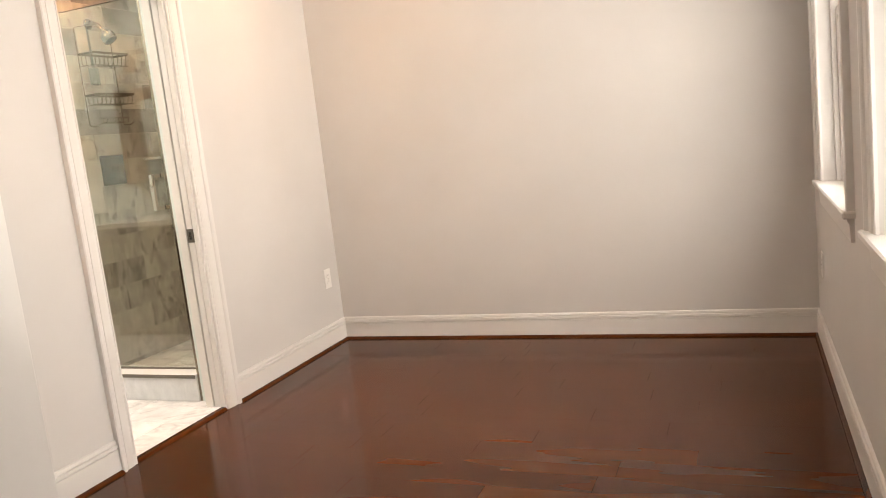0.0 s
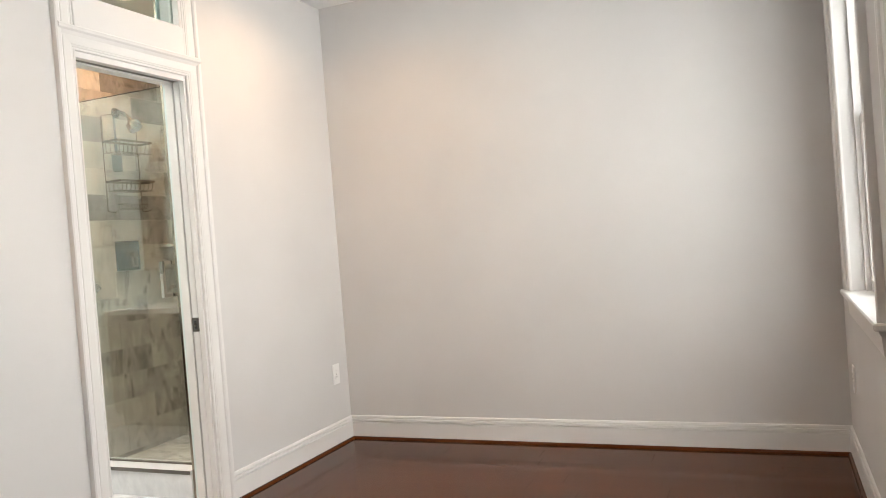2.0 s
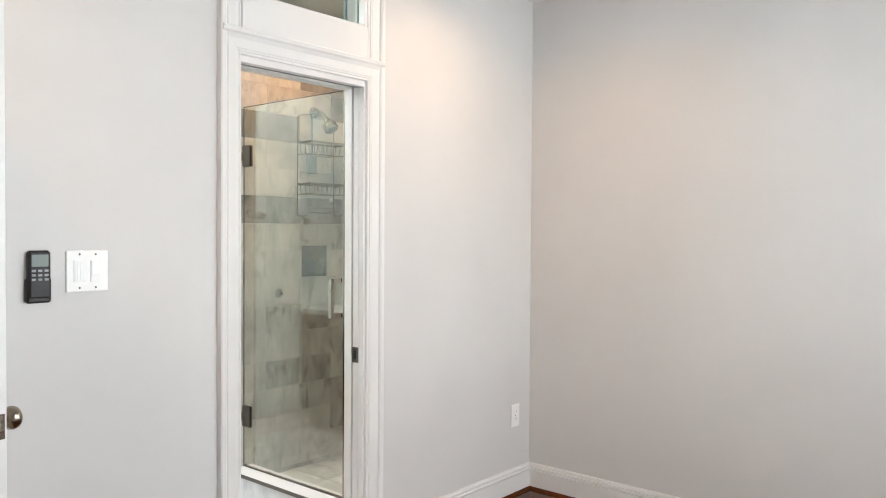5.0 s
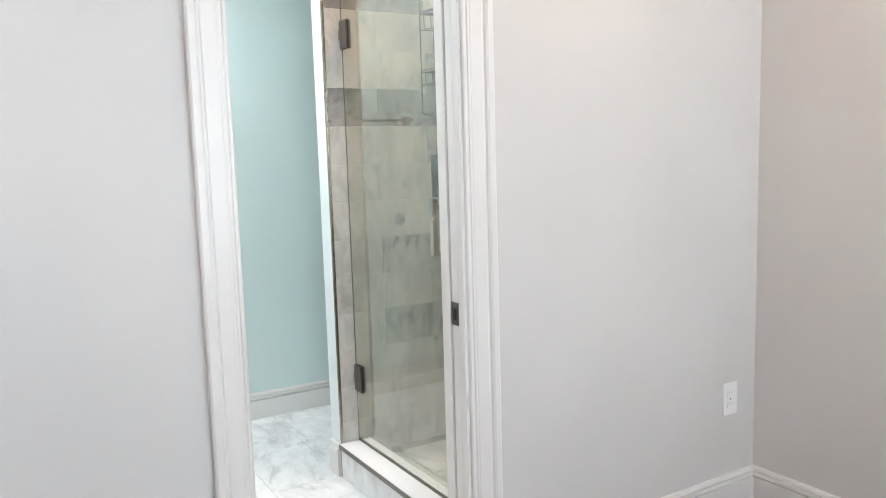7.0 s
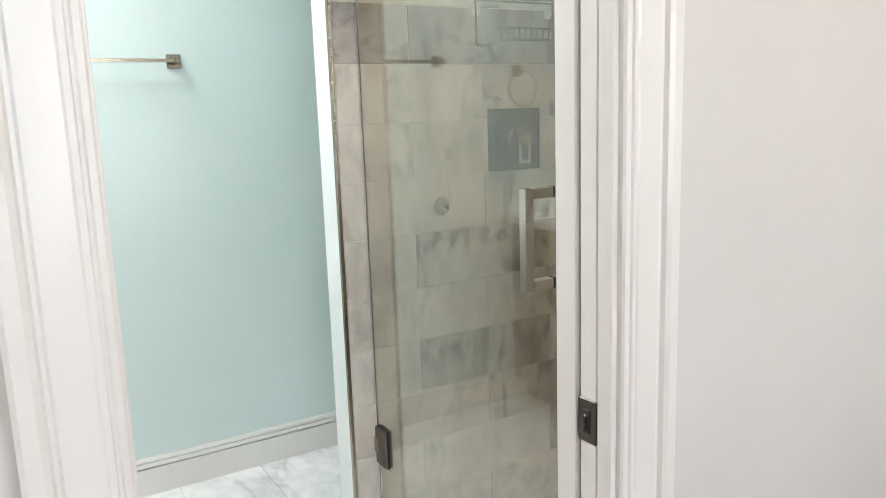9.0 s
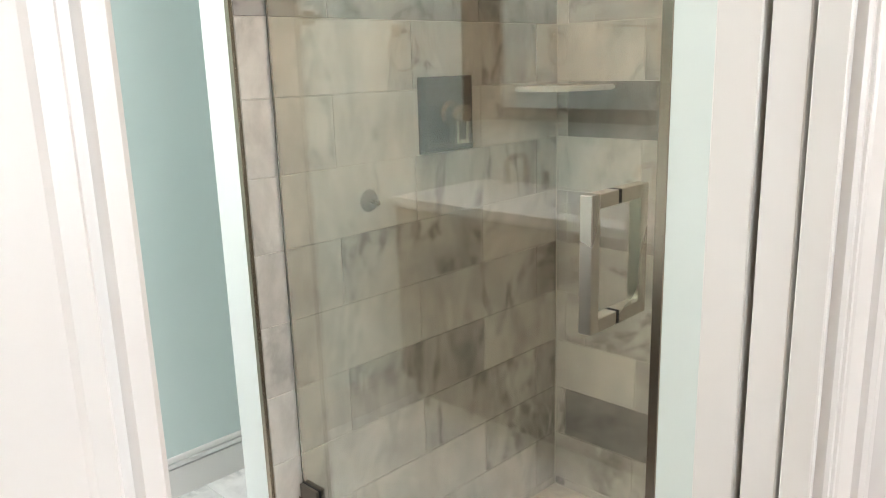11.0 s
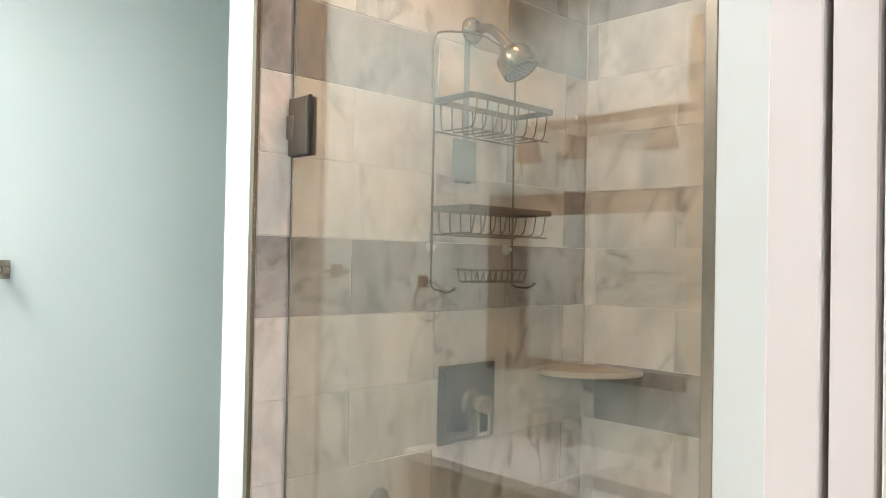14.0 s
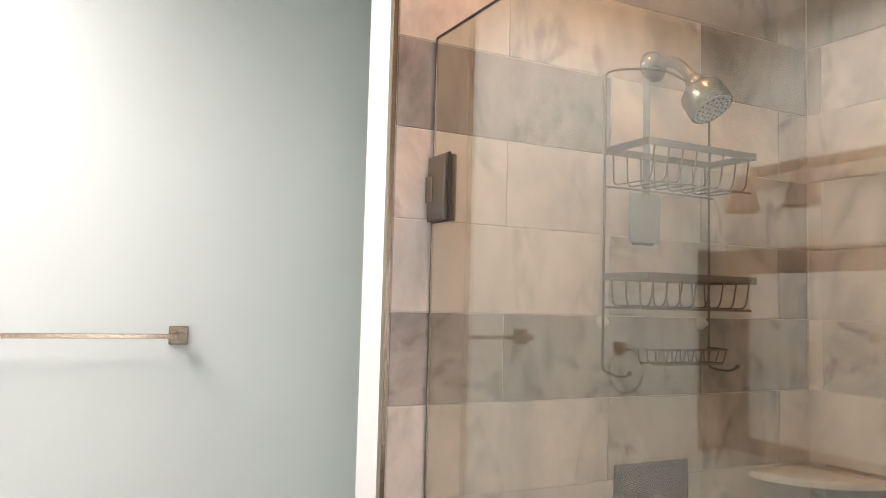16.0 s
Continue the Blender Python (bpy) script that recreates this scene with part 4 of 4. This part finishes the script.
def framed_mirror(x0, x1, z0, z1, width, mat, label):
    """Mirror on the vanity wall in a moulded frame of the given width."""
    t = thing("framed_mirror", ((x0 + x1) / 2, YB, z0), label, "mirror")
    part("mirror_glass", boxes((x0 + width - 0.003, x1 - width + 0.003, YB + 0.001, YB + 0.012, z0 + width - 0.003, z1 - width + 0.003)), MIRROR, t, "silvered mirror glass")
    prof = [(u * width / 0.042, v) for u, v in FR]
    part("frame", moulding(bmesh.new(), prof, (x0, YB, z0), X, Y, Z, z1 - z0, 1, -1), mat, t)
    part("frame", moulding(bmesh.new(), prof, (x1, YB, z0), -X, Y, Z, z1 - z0, 1, -1), mat, t)
    part("frame", moulding(bmesh.new(), prof, (x0, YB, z0), Z, Y, X, x1 - x0, 1, -1), mat, t)
    part("frame", moulding(bmesh.new(), prof, (x0, YB, z1), -Z, Y, X, x1 - x0, 1, -1), mat, t)
    return t


wide = thing("framed_mirror", (-1.61, YB, 1.132), "wide wall mirror in a brown wooden frame", "mirror")
part("mirror_glass", boxes((XT + 0.112, -1.195, YB + 0.001, YB + 0.012, 1.184, 1.776)), MIRROR, wide, "silvered mirror glass")
part("frame", boxes((XT + 0.002, XT + 0.115, YB + 0.001, YB + 0.026, 1.132, 1.862), bevel=0.003), FRAMEWOOD, wide)
part("frame", boxes((XT + 0.115, -1.195, YB + 0.001, YB + 0.024, 1.132, 1.186), bevel=0.003), FRAMEWOOD, wide)
part("frame", boxes((XT + 0.115, -1.195, YB + 0.001, YB + 0.024, 1.774, 1.862), bevel=0.003), FRAMEWOOD, wide)
part("side_return", boxes((XT + 0.001, XT + 0.018, YB + 0.026, YB + 0.140, 1.132, 1.862), bevel=0.002), FRAMEWOOD, wide)
pale = framed_mirror(-1.19, -0.46, 1.19, 2.47, 0.045, FRAMEGOLD, "tall wall mirror in a pale carved frame")
n = 12
for k in range(n):
    zz = 1.25 + k * (2.41 - 1.25) / (n - 1)
    for x in (-1.128, -0.522):
        bm = bmesh.new()
        vs = [bm.verts.new((x + dx, YB + 0.0125 + dy, zz + dz)) for dx, dy, dz in ((0, 0, -0.048), (0.016, 0, 0), (0, 0, 0.048), (-0.016, 0, 0), (0, 0.009, 0))]
        for i in range(4):
            bm.faces.new((vs[i], vs[(i + 1) % 4], vs[4]))
        bm.faces.new(vs[3::-1])
        part("carved_lozenge", bm, VANITY, pale)
van_l = thing("vanity_light", (-1.5, YB + 0.08, 2.14), "dark nickel vanity light with bell shades, unlit", "wall light")
part("bar", boxes((-1.87, -1.15, YB + 0.028, YB + 0.05, 2.120, 2.155), bevel=0.003), BRONZE, van_l)
for x in (-1.81, -1.58, -1.215):
    a = part("arm", tube(bmesh.new(), rounded([(x, YB + 0.05, 2.138), (x, YB + 0.15, 2.138), (x, YB + 0.15, 2.10)], 0.02, 4), 0.007, 10), NICKEL, van_l, "", True)
    part("shade", lathe(bmesh.new(), (x, YB + 0.15, 2.105), -Z, [(0.018, 0), (0.024, 0.012), (0.036, 0.035), (0.044, 0.075), (0.058, 0.125), (0.055, 0.125), (0.041, 0.075), (0.033, 0.036), (0.015, 0.006)], 28), SHADE, a, "smoky brown bell shade", True)
fau = thing("faucet", (-1.16, -2.78, 0.868), "brushed nickel basin faucet on the white counter", "faucet")
part("spout", tube(bmesh.new(), rounded([(-1.16, -2.78, 0.868), (-1.16, -2.78, 1.0), (-1.16, -2.66, 1.0), (-1.16, -2.65, 0.96)], 0.03, 5), 0.012, 12), NICKEL, fau, "", True)
for dx in (-0.1, 0.1):
    part("tap", lathe(bmesh.new(), (-1.16 + dx, -2.78, 0.868), Z, [(0.022, 0), (0.02, 0.01), (0.012, 0.02), (0.012, 0.05), (0.02, 0.055), (0.018, 0.065)], 16), NICKEL, fau, "", True)
copy_thing(fau, pose(-1.745, -2.78, 0.868))

# ---- pieces: wall tiles, floor tiles and planks ----
CACHE = {}


def piece(name, parent, centre, size, mat, bevel=0.0007):
    """One block of the given size; alike sizes share a mesh."""
    key = (name, mat.name) + tuple(round(v, 3) for v in size)
    if key not in CACHE:
        d = [v / 2 for v in size]
        bm = box(bmesh.new(), -d[0], d[0], -d[1], d[1], -d[2], d[2])
        if bevel:
            bmesh.ops.bevel(bm, geom=bm.edges[:], offset=bevel, segments=1, affect="EDGES")
        CACHE[key] = mesh_of(name, bm, mat)
    ob = new(name, CACHE[key])
    ob.parent = parent
    ob.location = Vector(centre) - LOC[parent.name]
    return ob


TH, TL, TZ = 0.1535, 0.470, 1.469
J = 0.0018
STONES = {"m": MARBLE, "p": MARBLE_PALE, "g": MARBLE_GREY, "v": MARBLE_VEINED}
# stone by tile; first tiles below row -2 all pale, brightening the dim corner
VALVE_ROWS = {7: "mpm", 6: "pmp", 5: "pgm", 4: "pmg", 3: "gpm", 2: "ppm", 1: "pmg", 0: "ggg", -1: "pmp", -2: "ppp", -3: "pvm", -4: "pvp", -5: "pvm", -6: "pmp", -7: "pvm", -8: "ppv", -9: "ppm", -10: "pmp"}
BACK_ROWS = {7: "mpm", 6: "mmp", 5: "gmp", 4: "mpm", 3: "ppm", 2: "ppp", 1: "pmp", 0: "pvp", -1: "pmp", -2: "mgm", -3: "pmp", -4: "mmp", -5: "mmp", -6: "mmp", -7: "pmm", -8: "mgm", -9: "mpm", -10: "gmp"}


def tiled(wall, axis, fixed, face, lo, hi, z0, z1, even, odd, tones):
    """Running-bond wall tiles, 0.47 by 0.15 m. even, odd: a joint's place in the rows that start at TZ + 2k and TZ + (2k + 1) rows. tones: the kinds of stone row by row."""
    k = math.floor((z0 - TZ) / TH)
    while TZ + k * TH < z1:
        a, b = max(z0, TZ + k * TH), min(z1, TZ + (k + 1) * TH)
        start = odd if k % 2 else even
        cuts = sorted({lo, hi, *[c for c in (start + n * TL for n in range(-6, 7)) if lo + 0.012 < c < hi - 0.012]})
        for n, (p, q) in enumerate(zip(cuts, cuts[1:])):
            stone = STONES[tones.get(k, "mmm")[min(n, 2)]]
            lift = random.uniform(-0.0005, 0.0005)
            c, w = (p + q) / 2, q - p - J
            d = 0.010
            if axis == "x":
                piece("tile", wall, (fixed - face * (d / 2 - lift), c, (a + b) / 2), (d, w, b - a - J), stone)
            else:
                piece("tile", wall, (c, fixed - face * (d / 2 - lift), (a + b) / 2), (w, d, b - a - J), stone)
        k += 1


ZF = 0.062
vw = solid("wall_shower_valve", boxes((XS - 0.0115, XS - 0.0018, YE + 0.003, YS + 0.010, 0.011, ZB - 0.001)), GROUT, "marble tiled shower wall with the valve", "wall")
tiled(vw, "x", XS, 1, YE + 0.007, YS, ZF, ZB, -0.506, -0.272, VALVE_ROWS)
bw = solid("wall_shower_back", boxes((XS, XN, YS + 0.0018, YS + 0.140, 0.011, ZB - 0.001)), GROUT, "marble tiled shower back wall", "wall")
tiled(bw, "y", YS, -1, XS + 0.002, XN - 0.002, ZF, ZB, -0.582, -0.816, BACK_ROWS)
nw = solid("wall_shower_right", boxes((XN + 0.0018, XN + 0.0115, -1.1995, YS + 0.010, 0.011, ZB - 0.001)), GROUT, "marble tiled shower wall beside the door", "wall")
tiled(nw, "x", XN, -1, -1.196, YS, ZF, ZB, -0.506, -0.272, {})

bf = solid("floor_bath", boxes((XT, -0.030, YB, -1.10, -0.05, 0.0065)), FLOOR_GROUT, "pale marble tiled bathroom floor", "floor")
fy, row = YB - 0.18, 0
while fy < -0.03:
    y1 = min(fy + 0.305, -0.03)
    fx = XT - (0.305 if row % 2 else 0.0)
    while fx < -0.034:
        x0, x1 = max(fx, XT), min(fx + 0.61, -0.034)
        if x1 - x0 > 0.03:
            # tiles stop at the doorway and under the shower
            if (x0 + x1) / 2 <= XS or fy <= -1.24:
                piece("tile", bf, ((x0 + x1) / 2, (max(fy, YB) + y1) / 2, 0.005), (x1 - x0 - 0.002, y1 - max(fy, YB) - 0.002, 0.010), MARBLE_FLOOR)
        fx += 0.61
    fy += 0.305
    row += 1
sf = solid("floor_shower", boxes((XS, XN, -1.085, YS, 0.011, 0.050)), GROUT, "pale marble shower floor", "floor")
for i in range(3):
    for j in range(6):
        x0 = XS + i * (XN - XS) / 3
        y0 = -1.085 + j * (YS + 1.085) / 6
        piece("tile", sf, (x0 + (XN - XS) / 6, y0 + (YS + 1.085) / 12, 0.056), ((XN - XS) / 3 - 0.003, (YS + 1.085) / 6 - 0.003, 0.012), MARBLE_PALE)

fl = solid("floor", boxes((0.0, XC, YD, 0.0, -0.014, -0.010)), RUBBER, "red-brown stained hardwood plank floor", "floor")
PW, y, rng = 0.127, 0.0, random.Random(4)
while y > YD:
    y0 = max(y - PW, YD)
    x = -rng.uniform(0.0, 0.7)
    while x < XC:
        x2 = x + rng.uniform(0.4, 1.3)
        x2 = XC if XC - x2 < 0.3 else 0.35 if 0 < x2 < 0.35 else x2
        a, b = max(x, 0.0), min(x2, XC)
        if b - a > 0.02:
            piece("plank", fl, ((a + b) / 2, (y + y0) / 2, -0.005 + rng.uniform(-0.0001, 0.0001)), (b - a - 0.0016, y - y0 - 0.0004, 0.010), WOOD, 0.0)
        x = x2
    y -= PW
